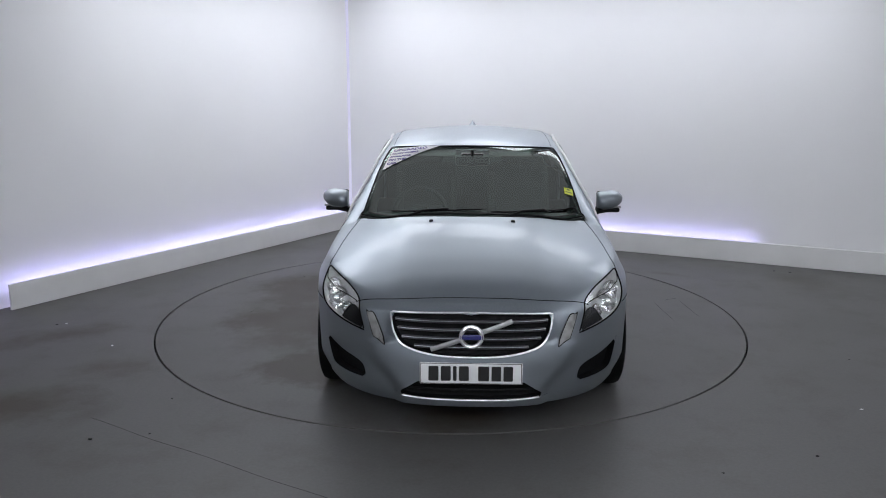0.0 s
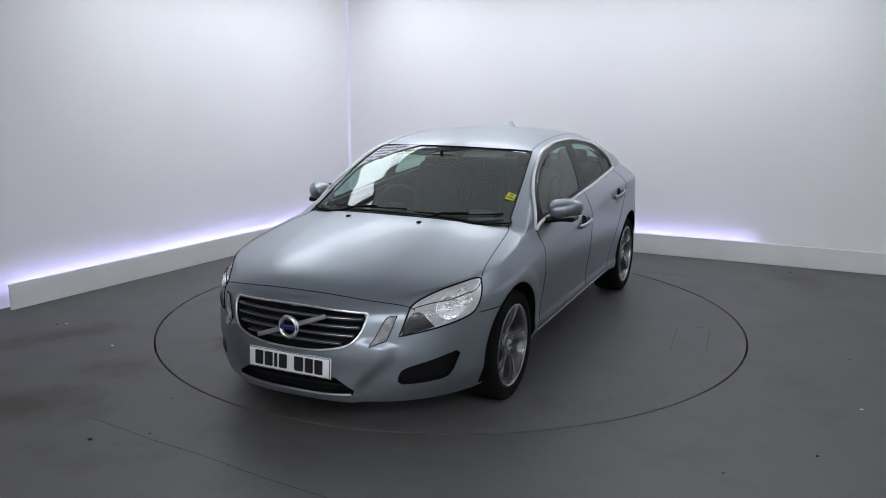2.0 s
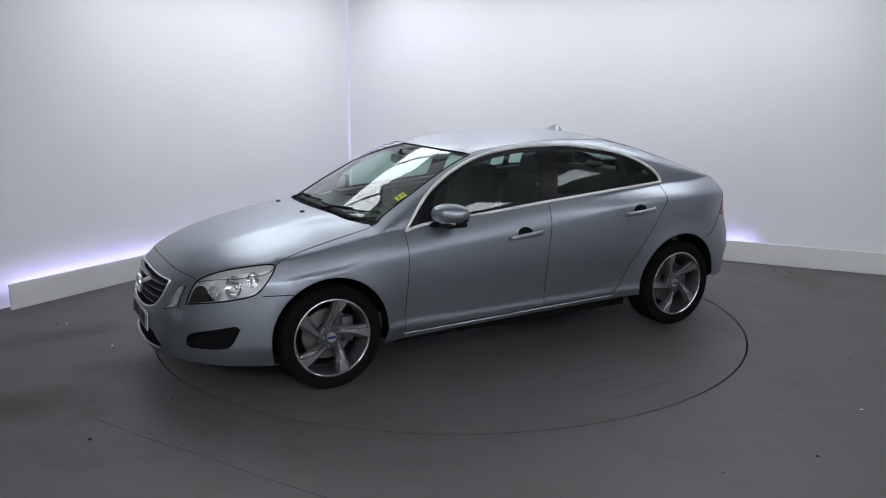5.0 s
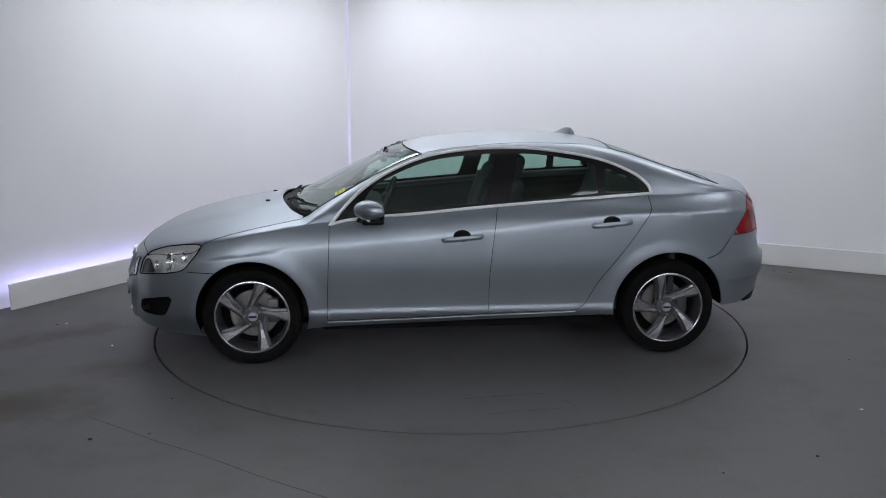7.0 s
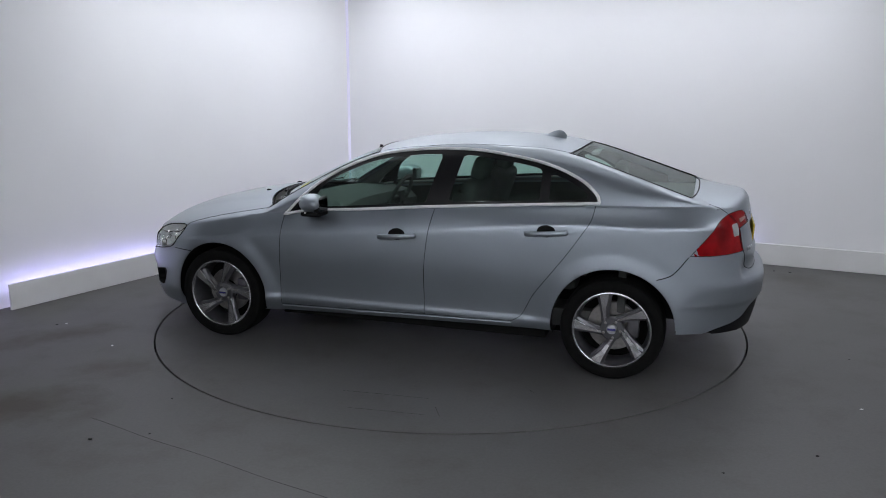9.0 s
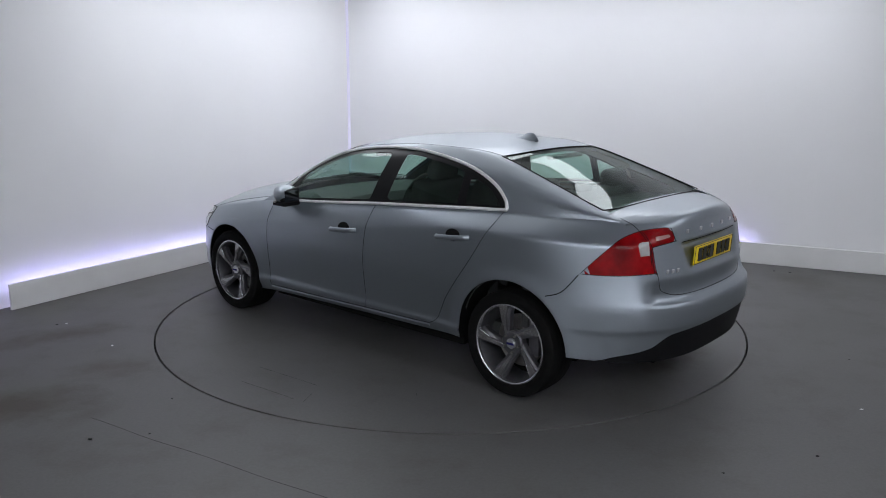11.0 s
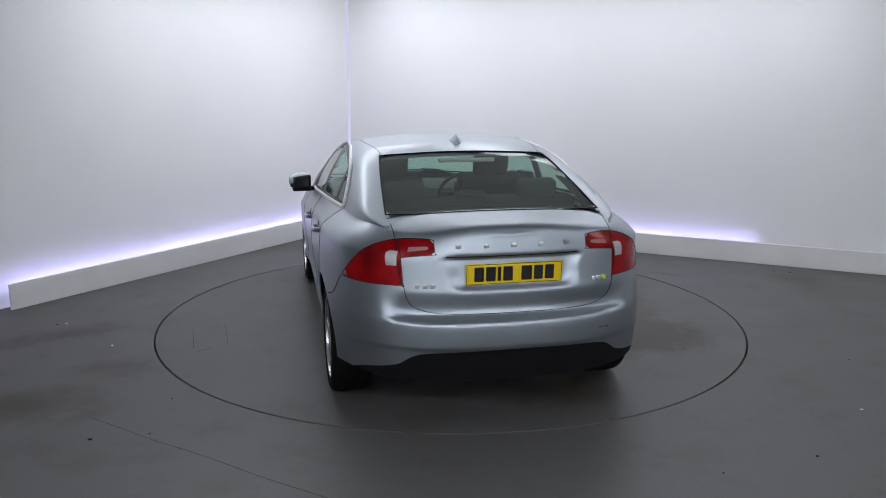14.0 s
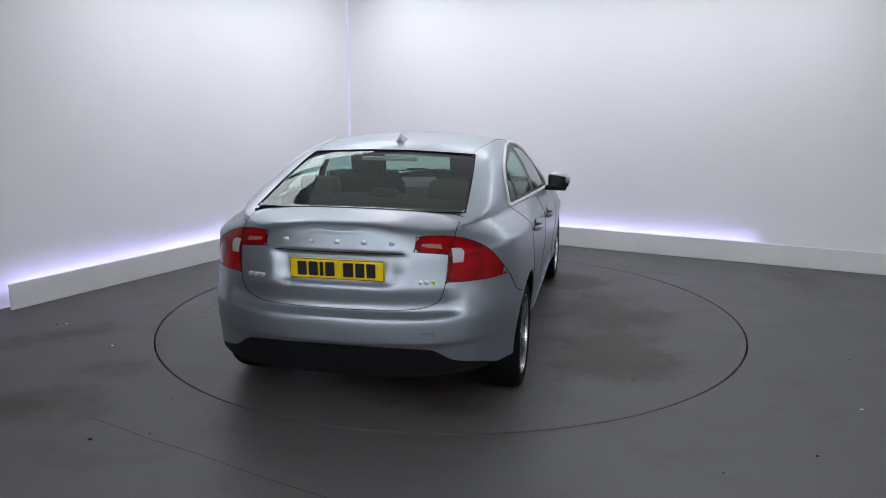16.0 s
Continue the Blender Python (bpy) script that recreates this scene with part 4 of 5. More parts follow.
        plaque(sk, "reversing_lens", shrunk(lensa, 0.74), TAIL_D, s, 0.004, M_CLEARLENS, tl, "clear reversing lens")
        plaque(sk, "indicator_lens", shrunk(lensb, 0.72), TAIL_D, s, 0.003, M_ROSE, tl, "clear indicator lens")
        dl = plaque(sk, "daytime_lamp", drl, FRONT, s, 0.006, M_DRL, root, "clear upright daytime lamp in a dark frame")
        sk.line("lamp_frame", drl, FRONT, 0.0028, M_GAP, dl, True, 0.004, (s,))
    ws = sk.take("windscreen", ("windscreen",), M_GLASS, root, "green tinted windscreen", inset=0.003)
    ws.visible_shadow = False
    bl = sk.take("rear_window", ("rear_window",), M_GLASSR, root, "tinted heated rear window", inset=0.003)
    bl.visible_shadow = False
    sk.take("cowl", ("cowl",), M_BLACK, root, "black plastic scuttle panel", inset=0.02)
    sk.take("rear_valance_and_shade", ("valance",), M_BLACK, rb, "black lower valance")
    sk.take("headlining", ("roof",), M_HEADLINER, root, "pale headlining and pillar trim", inset=0.03)
    for s in (1, -1):
        sk.take("door_card", ("front_door", "rear_door", "quarter"), M_CABIN, root, "dark grey door trim", side=s, inset=0.06, grow=lambda c: c.z > 0.4 and -1.6 < c.x)
    # black borders of the screens, seams, bright trim
    sk.line("screen_seal", wind[:], UP, 0.0045, M_BLACK, root, True, 0.0, (1,))
    sk.line("screen_seal", rear[:], UP, 0.0045, M_BLACK, root, True, 0.0, (1,))
    base = [(1.168, 0), (1.158, 0.25), (1.113, 0.50), (1.02, 0.672)]
    sk.line("screen_band", curve([(a, -b) for a, b in base[:0:-1]] + base, 6, False), UP, 0.018, M_BLACK, root, False, 0.0, (1,), 0.22, "black printed band at the foot of the windscreen")
    sk.line("chrome_trim", dlo, SIDE, 0.0105, M_TRIM, root, True, 0.007, label="bright chrome window trim")
    for pts in (FRONT_GAP, MID_GAP, REAR_DOOR_GAP, DOOR_LOW):
        sk.line("panel_gap", curve(pts, 6, False), SIDE, 0.0021, M_GAP, root)
    sk.line("sill_edge", [(x, z - 0.014) for x, z in curve(DOOR_LOW, 6, False)], SIDE, 0.006, M_PAINT, root, False, 0.003)
    sk.line("panel_gap", hood, UP, 0.0024, M_GAP, root, True, 0.0, (1,))
    sk.line("panel_gap", curve([(-0.583, 1.03), (-0.578, 0.95), (-0.570, 0.82), (-0.548, 0.73), (-0.50, 0.692), (-0.38, 0.670), (0, 0.664), (0.38, 0.670), (0.50, 0.692), (0.548, 0.73), (0.570, 0.82), (0.578, 0.95), (0.583, 1.03)], 5, False), REAR, 0.0022, M_GAP, root, False, 0.0, (1,))
    sk.line("panel_gap", [(a, 0.622) for a in np.linspace(1.80, 1.63, 8)], SIDE, 0.003, M_GAP, root)
    sk.line("panel_gap", curve([(-1.63, 0.665), (-1.72, 0.70), (-1.805, 0.805)], 6, False), SIDE, 0.003, M_GAP, root)
    sk.line("panel_gap", curve([(-1.90, 0.598), (-2.0, 0.595), (-2.10, 0.592)], 5, False), UP, 0.0022, M_GAP, root)
    sk.line("panel_gap", head, LIGHT_D, 0.0045, M_GAP, root, True)
    sk.line("panel_gap", tail, TAIL_D, 0.0022, M_GAP, root, True)
    # roof seams either side
    sk.line("roof_seam", curve([(0.25, 0.575), (-0.2, 0.570), (-0.6, 0.560), (-1.02, 0.515)], 8, False), UP, 0.0016, M_GAP, root)
    for x, z in WHEELS:
        lo, hi = (radians(-19), radians(194)) if x > 0 else (radians(-6), radians(181))
        pts = [(x + ARCH_R[x] * math.cos(q), z + 0.012 + ARCH_R[x] * math.sin(q)) for q in np.linspace(lo, hi, 50)]
        sk.line("arch_lip", pts, SIDE, 0.004, M_PAINT, root, False, -0.004)
        for s in (1, -1):
            bm = bmesh.new()
            rows = []
            for q in np.linspace(lo - (0.12 if x < 0 else 0.0), hi, 44):
                edge = sk.onto(x + (ARCH_R[x] + 0.004) * math.cos(q), z + 0.012 + (ARCH_R[x] + 0.004) * math.sin(q), SIDE)[0]
                ye = max(min(edge.y - 0.004, 0.93), 0.80) if edge is not None else 0.84
                ring = ((ARCH_R[x] + 0.003, ye), (ARCH_R[x] + 0.004, ye - 0.03), (ARCH_R[x] + 0.007, ye - 0.06), (ARCH_R[x] + 0.007, 0.55), (0.05, 0.55))
                rows.append([bm.verts.new((x + r * math.cos(q), s * y, z + 0.012 + r * math.sin(q))) for r, y in ring])
            for A, B in zip(rows, rows[1:]):
                for i in range(4):
                    bm.faces.new((A[i], B[i], B[i + 1], A[i + 1]))
            part("wheel_arch_liner", bm, M_BLACK, root, "black wheel arch liner")
    front_end(sk, root, fb)
    rear_end(sk, root, lid, rb)
    for x, _ in WHEELS:
        for s in (1, -1):
            wheel(root, x, s, 32 if x > 0 else 63)
    # underbody
    bm = bmesh.new()
    box(bm, (0.1, 0, 0.215), (3.4, 1.05, 0.10), 0.01)
    box(bm, (0.0, 0, 0.245), (1.9, 1.60, 0.10), 0.01)
    box(bm, (2.0, 0, 0.25), (0.4, 1.0, 0.08), 0.01)
    box(bm, (-1.95, 0, 0.33), (0.35, 1.1, 0.08), 0.01)
    box(bm, (1.86, 0, 0.235), (0.40, 1.02, 0.06), 0.006)
    box(bm, (1.4, 0, 0.20), (0.9, 1.06, 0.05), 0.006)
    part("underbody", bm, M_GAP, root, "dark underbody", smooth=False)
    cabin(sk, root)
    side_items(sk, root)
    top_items(sk, root, hoodob, body)
    return root


def plaque(sk, name, outline, d, s, lift, material, parent, label):
    """A lens or plate that follows the skin inside an outline, with a rim down to the skin."""
    bm = bmesh.new()
    c = Vector((sum(q[0] for q in outline) / len(outline), sum(q[1] for q in outline) / len(outline)))
    rings = []
    for f, up in ((1.0, -0.004), (1.0, lift * 0.8), (0.94, lift), (0.6, lift), (0.3, lift)):
        ring = []
        for q in outline:
            w = c + (Vector(q) - c) * f
            p, n = sk.onto(w[0], w[1], d)
            p = p + n * up
            ring.append(bm.verts.new((p.x, p.y * s, p.z)))
        rings.append(ring)
    k = len(outline)
    for A, B in zip(rings, rings[1:]):
        for i in range(k):
            bm.faces.new((A[i], A[(i + 1) % k], B[(i + 1) % k], B[i]))
    bm.faces.new(rings[-1])
    return part(name, bm, material, parent, label)


def headlight_inside(sk, hl, s):
    """Bowl, two round reflectors and a small turn lamp behind the clear cover."""
    bowl = sk.take("lamp_housing", ("headlight",), M_HOUSING, hl, "silver-grey lamp housing", side=s, inset=0.072)
    bm = bmesh.new()
    A, B = [], []
    for a, b in curve(seen(sk, HEAD, LIGHT_D), 6):
        p, n = sk.onto(a, b, LIGHT_D)
        if p is None:
            continue
        q = p - n * 0.074
        p = p - n * 0.002
        A.append(bm.verts.new((p.x, p.y * s, p.z)))
        B.append(bm.verts.new((q.x, q.y * s, q.z)))
    for i in range(len(A)):
        j = (i + 1) % len(A)
        bm.faces.new((A[i], A[j], B[j], B[i]))
    part("housing_wall", bm, M_HOUSING, hl)
    bezel = curve(seen(sk, [(2.15, 0.56, 0.562), (2.15, 0.56, 0.562), (2.125, 0.60, 0.655), (2.085, 0.635, 0.672), (2.06, 0.67, 0.63), (2.03, 0.69, 0.59), (2.03, 0.69, 0.59)], LIGHT_D), 5)
    plaque(sk, "lamp_bezel", bezel, LIGHT_D, s, -0.014, M_GLOSSBLACK, hl, "black front bezel")
    d = Vector((0.88, 0.42, 0.22)).normalized()
    for at, r, m in (((2.05, 0.68, 0.640), 0.034, M_REFL), ((1.965, 0.765, 0.680), 0.062, M_REFL), ((1.86, 0.81, 0.722), 0.044, M_REFL)):
        p, n = sk.onto(*sk.flat(at, LIGHT_D), LIGHT_D)
        c = p - n * 0.030
        q = d.to_track_quat("Y", "Z").to_matrix().to_4x4()
        bm = bmesh.new()
        lathe(bm, [(0.001, -0.05), (r * 0.5, -0.042), (r * 0.85, -0.02), (r, 0.0), (r * 1.06, 0.004), (r * 1.08, -0.004)], 32)
        bmesh.ops.create_uvsphere(bm, u_segments=12, v_segments=8, radius=r * 0.28, matrix=Matrix.Translation((0, -0.026, 0)))
        bmesh.ops.transform(bm, matrix=Matrix.Translation(c) @ q, verts=bm.verts)
        if s < 0:
            for v in bm.verts:
                v.co.y *= -1
        part("reflector", bm, m, hl, "bright reflector bowl")


def front_end(sk, root, fb):
    """Grille, badge, lower intake, fog recesses and the front number plate."""
    def recess(label, outline, depth, d, name, sides=(1,)):
        for s in sides:
            bm = bmesh.new()
            A, B = [], []
            for a, b in outline:
                p, n = sk.onto(a, b, d)
                if p is None:
                    continue
                A.append(bm.verts.new((p.x + 0.001, p.y * s, p.z)))
                B.append(bm.verts.new((p.x - depth, p.y * s * 0.97, p.z)))
            k = len(A)
            for i in range(k):
                bm.faces.new((A[i], A[(i + 1) % k], B[(i + 1) % k], B[i]))
            bm.faces.new(B)
            part(name, bm, M_BLACK, fb, "black recess")
    grille, intake, fog = sym(GRILLE), sym(INTAKE), curve(FOG, 6)
    recess("grille", grille, 0.05, FRONT, "grille_recess")
    recess("intake", intake, 0.06, FRONT, "intake_recess")
    recess("fog", fog, 0.05, FRONT, "fog_recess", (1, -1))
    gr = tagged(new("grille"), "black grille with silver slats and a bright surround")
    gr.parent = root
    sk.line("grille_surround", grille, FRONT, 0.0055, M_CHROME, gr, True, 0.002, (1,))
    for z, w in ((0.642, 0.39), (0.600, 0.378), (0.557, 0.355), (0.515, 0.29)):
        bm = bmesh.new()
        rows = []
        for y in np.linspace(-w, w, 25):
            p, n = sk.onto(y, z, FRONT)
            x = p.x - 0.014
            rows.append([bm.verts.new((x + a, y, z + b)) for a, b in ((0.004, 0.006), (0.007, 0.003), (-0.004, -0.009), (-0.02, -0.006), (-0.02, 0.006))])
        for A, B in zip(rows, rows[1:]):
            for i in range(5):
                bm.faces.new((A[i], A[(i + 1) % 5], B[(i + 1) % 5], B[i]))
        bm.faces.new(rows[0])
        bm.faces.new(rows[-1])
        part("slat", bm, M_ALLOYDARK, gr, smooth=False)
        bm = bmesh.new()
        tube(bm, [(sk.onto(y, z, FRONT)[0].x - 0.007, y, z + 0.005) for y in np.linspace(-w, w, 25)], 0.0020, n=6)
        part("slat_edge", bm, M_SATIN, gr, "bright slat edge")
    # diagonal bar and ring badge
    for a, b in (((-0.205, 0.508), (-0.05, 0.561)), ((0.05, 0.597), (0.205, 0.652))):
        bm = bmesh.new()
        m = []
        for t in (0, 0.5, 1):
            y, z = a[0] + (b[0] - a[0]) * t, a[1] + (b[1] - a[1]) * t
            m.append((sk.onto(y, z, FRONT)[0].x + 0.004, y, z))
        tube(bm, m, 0.013, n=8, flat=0.45, up=Vector((1, 0, 0.0)))
        part("diagonal_bar", bm, M_SATIN, gr, "silver diagonal bar")
    x0 = sk.onto(0, 0.578, FRONT)[0].x
    bm = bmesh.new()
    tube(bm, [(x0 + 0.012, 0.052 * math.cos(q), 0.578 + 0.052 * math.sin(q)) for q in np.linspace(0, 2 * math.pi, 37)[:-1]], 0.011, True, 8, up=Vector((1, 0, 0)))
    part("badge_ring", bm, M_CHROME, gr, "chrome ring badge")
    bm = bmesh.new()
    box(bm, (x0 + 0.014, 0, 0.578), (0.016, 0.118, 0.026), 0.004)
    part("badge_band", bm, M_BLUE, gr, "dark blue band across the badge")
    # lower chrome blade
    bm = bmesh.new()
    tube(bm, [(sk.onto(y, 0.2465 + 0.02 * (y / 0.42) ** 4, FRONT)[0].x + 0.006, y, 0.243 + 0.018 * (y / 0.42) ** 4) for y in np.linspace(-0.35, 0.35, 31)], 0.008, n=8, flat=0.7)
    part("bumper_blade", bm, M_SATIN, fb, "satin silver lower blade")
    for z in (0.315, 0.285):
        bm = bmesh.new()
        w = 0.27 if z > 0.3 else 0.33
        tube(bm, [(sk.onto(y, z, FRONT)[0].x - 0.03, y, z) for y in np.linspace(-w, w, 21)], 0.005, n=6)
        part("intake_bar", bm, M_BLACK, fb)
    plate(root, Vector((sk.onto(0.2, 0.386, FRONT)[0].x + 0.012, 0, 0.388)), 1, M_WHITEP, "white front number plate", -4)


def plate(parent, c, way, material, label, tilt):
    """A number plate 520 x 111 mm; its characters are plain bars."""
    pl = new("number_plate")
    pl.parent = parent
    pl.matrix_local = Matrix.Translation(c) @ pose(0, 0, 0, 0, tilt, 0 if way > 0 else 180)
    tagged(pl, label)
    bm = bmesh.new()
    box(bm, (0, 0, 0), (0.008, 0.52, 0.111), 0.003)
    part("plate_board", bm, material, pl, label)
    bm = bmesh.new()
    for q in (-1, 1):
        box(bm, (0.005, 0, q * 0.0515), (0.002, 0.51, 0.0025))
        box(bm, (0.005, q * 0.2545, 0), (0.002, 0.0025, 0.1055))
    part("plate_border", bm, M_INK, pl, smooth=False)
    y = -0.215
    for i, w in enumerate((0.050, 0.050, 0.018, 0.050, 0, 0.056, 0.048, 0.048)):
        if not w:
            y += 0.035
            continue
        bm = bmesh.new()
        box(bm, (0.0055, y + w / 2, 0), (0.003, w, 0.076), 0.004, None, 1)
        part("character_bar", bm, M_INK, pl, smooth=False)
        y += w + 0.012


def rear_end(sk, root, lid, rb):
    """Plate with its recess lip, small badges, boot lip and reflectors."""
    x0 = sk.onto(0.2, 0.87, REAR)[0].x
    plate(root, Vector((x0 - 0.018, 0, 0.868)), -1, M_YELLOWP, "yellow rear number plate", 3)
    # black bead drawn for the thin shadow under the lid's overhang
    bm = bmesh.new()
    tube(bm, [sk.onto(a, 0.957, REAR)[0] + Vector((0.001, 0, 0)) for a in np.linspace(-0.355, 0.355, 21)], 0.003, n=6)
    part("lid_shadow_line", bm, M_GAP, lid, "dark groove above the plate")
    # five raised silver marks above the plate, plain shapes
    for i in range(5):
        y = 0.29 - 0.145 * i
        p = sk.onto(y, 1.010, REAR)[0]
        bm = bmesh.new()
        box(bm, (p.x - 0.002, y, 1.010), (0.008, 0.030, 0.024), 0.005)
        part("badge_mark", bm, M_SATIN, lid, "small raised silver mark")
    for y, w, m in ((0.50, 0.030, M_SATIN), (0.462, 0.030, M_SATIN), (0.424, 0.030, M_SATIN), (-0.445, 0.018, M_SATIN), (-0.475, 0.03, M_SATIN), (-0.51, 0.028, M_DECAL)):
        p = sk.onto(y, 0.812, REAR)[0]
        bm = bmesh.new()
        box(bm, (p.x - 0.001, y, 0.812), (0.006, w, 0.024), 0.004)
        part("badge_mark", bm, m, lid, "small raised badge mark")
    p = sk.onto(-0.49, 0.545, REAR)[0]
    bm = bmesh.new()
    tube(bm, [sk.onto(a, b, REAR)[0] for a, b in ((-0.46, 0.56), (-0.52, 0.558), (-0.525, 0.535))], 0.0015, n=5)
    part("towing_cover_seam", bm, M_GAP, rb)
    bm = bmesh.new()
    tube(bm, [(-1.80, 0.50, 0.31), (-1.98, 0.50, 0.31), (-2.04, 0.50, 0.308)], 0.028, n=16)
    part("exhaust_pipe", bm, M_ALLOYDARK, rb, "steel exhaust pipe")


def cabin(sk, root):
    """Dashboard, steering wheel on the right, seats, shelf and floor, dark through the glass."""
    bm = bmesh.new()
    box(bm, (-0.15, 0, 0.34), (2.5, 1.56, 0.12), 0.02)
    part("cabin_floor", bm, M_CABIN, root)
    bm = bmesh.new()
    rows = []
    for x, z in ((1.18, 0.93), (1.05, 0.965), (0.80, 0.955), (0.66, 0.925), (0.60, 0.86), (0.62, 0.60), (0.7, 0.4)):
        rows.append([bm.verts.new((x - 0.10 * (y / 0.75) ** 2, y, z - 0.02 * (y / 0.75) ** 2)) for y in np.linspace(-0.77, 0.77, 17)])
    for A, B in zip(rows, rows[1:]):
        for i in range(16):
            bm.faces.new((A[i], A[i + 1], B[i + 1], B[i]))
    part("dashboard", bm, M_CABIN, root, "dark grey dashboard")
    bm = bmesh.new()
    c, tilt = Vector((0.50, -0.37, 0.90)), Matrix.Rotation(radians(-25), 4, "Y")
    tube(bm, [c + tilt @ Vector((0, 0.185 * math.cos(q), 0.185 * math.sin(q))) for q in np.linspace(0, 2 * math.pi, 33)[:-1]], 0.016, True, 8, up=Vector((1, 0, 0)))
    for q in (0, math.pi, -math.pi / 2):
        tube(bm, [c, c + tilt @ Vector((0, 0.18 * math.cos(q), 0.18 * math.sin(q)))], 0.018, n=6, up=Vector((1, 0, 0)))
    box(bm, c, (0.06, 0.12, 0.10), 0.02)
    part("steering_wheel", bm, M_CABIN, root, "dark steering wheel")
    for x, y in ((0.02, 0.37), (0.02, -0.37)):
        seat(root, x, y, "front_seat")
    bm = bmesh.new()
    box(bm, (-0.85, 0, 0.58), (0.55, 1.36, 0.18), 0.05)
    box(bm, (-1.20, 0, 0.86), (0.16, 1.34, 0.58), 0.06, Matrix.Translation((-1.20, 0, 0.86)) @ Matrix.Rotation(radians(-20), 4, "Y") @ Matrix.Translation((1.20, 0, -0.86)))
    bench = part("rear_seat", bm, M_SEAT, root, "charcoal cloth rear bench")
    for y in (-0.42, 0, 0.42):
        bm = bmesh.new()
        box(bm, (-1.27, y, 1.165 if y else 1.13), (0.09, 0.26 if y else 0.2, 0.15 if y else 0.09), 0.04, None, 3)
        part("headrest", bm, M_SEAT, bench)
    bm = bmesh.new()
    box(bm, (-1.42, 0, 0.72), (0.05, 1.62, 0.62), 0.01)
    part("boot_bulkhead", bm, M_CABIN, root, "dark bulkhead behind the bench")
    bm = bmesh.new()
    box(bm, (-1.58, 0, 1.045), (0.46, 1.24, 0.05), 0.01)
    part("parcel_shelf", bm, M_CABIN, root, "dark parcel shelf")
    bm = bmesh.new()
    box(bm, (-1.14, 0, 1.345), (0.05, 0.36, 0.025), 0.008)
    part("high_brake_lamp", bm, M_CLEARLENS, root, "pale high-level brake lamp")
    bm = bmesh.new()
    box(bm, (0.52, 0, 1.275), (0.035, 0.24, 0.065), 0.015)
    tube(bm, [(0.52, 0, 1.29), (0.50, 0, 1.345)], 0.012, n=6)
    box(bm, (0.45, 0.0, 1.300), (0.13, 0.17, 0.055), 0.02)
    box(bm, (0.52, 0.0, 1.262), (0.05, 0.07, 0.05), 0.015)
    part("interior_mirror", bm, M_GLOSSBLACK, root, "black interior mirror and sensor box")
    for s in (1, -1):
        bm = bmesh.new()
        box(bm, (0.36, s * 0.27, 1.325), (0.14, 0.30, 0.012), 0.005, Matrix.Translation((0.36, s * 0.27, 1.325)) @ Matrix.Rotation(radians(18), 4, "Y") @ Matrix.Translation((-0.36, -s * 0.27, -1.325)))
        part("sun_visor", bm, M_HEADLINER, root)


def seat(root, x, y, name):
    bm = bmesh.new()
    box(bm, (x + 0.02, y, 0.56), (0.52, 0.50, 0.16), 0.05, None, 3)
    m = Matrix.Translation((x - 0.22, y, 0.60)) @ Matrix.Rotation(radians(-18), 4, "Y")
    box(bm, (0, 0, 0.30), (0.14, 0.48, 0.60), 0.055, m, 3)
    box(bm, (0.03, 0.21, 0.28), (0.13, 0.07, 0.46), 0.03, m, 2)
    box(bm, (0.03, -0.21, 0.28), (0.13, 0.07, 0.46), 0.03, m, 2)
    st = part(name, bm, M_SEAT, root, "charcoal cloth front seat")
    bm = bmesh.new()
    box(bm, (0.01, 0, 0.67), (0.10, 0.26, 0.17), 0.045, m, 3)
    part("headrest", bm, M_SEAT, st)


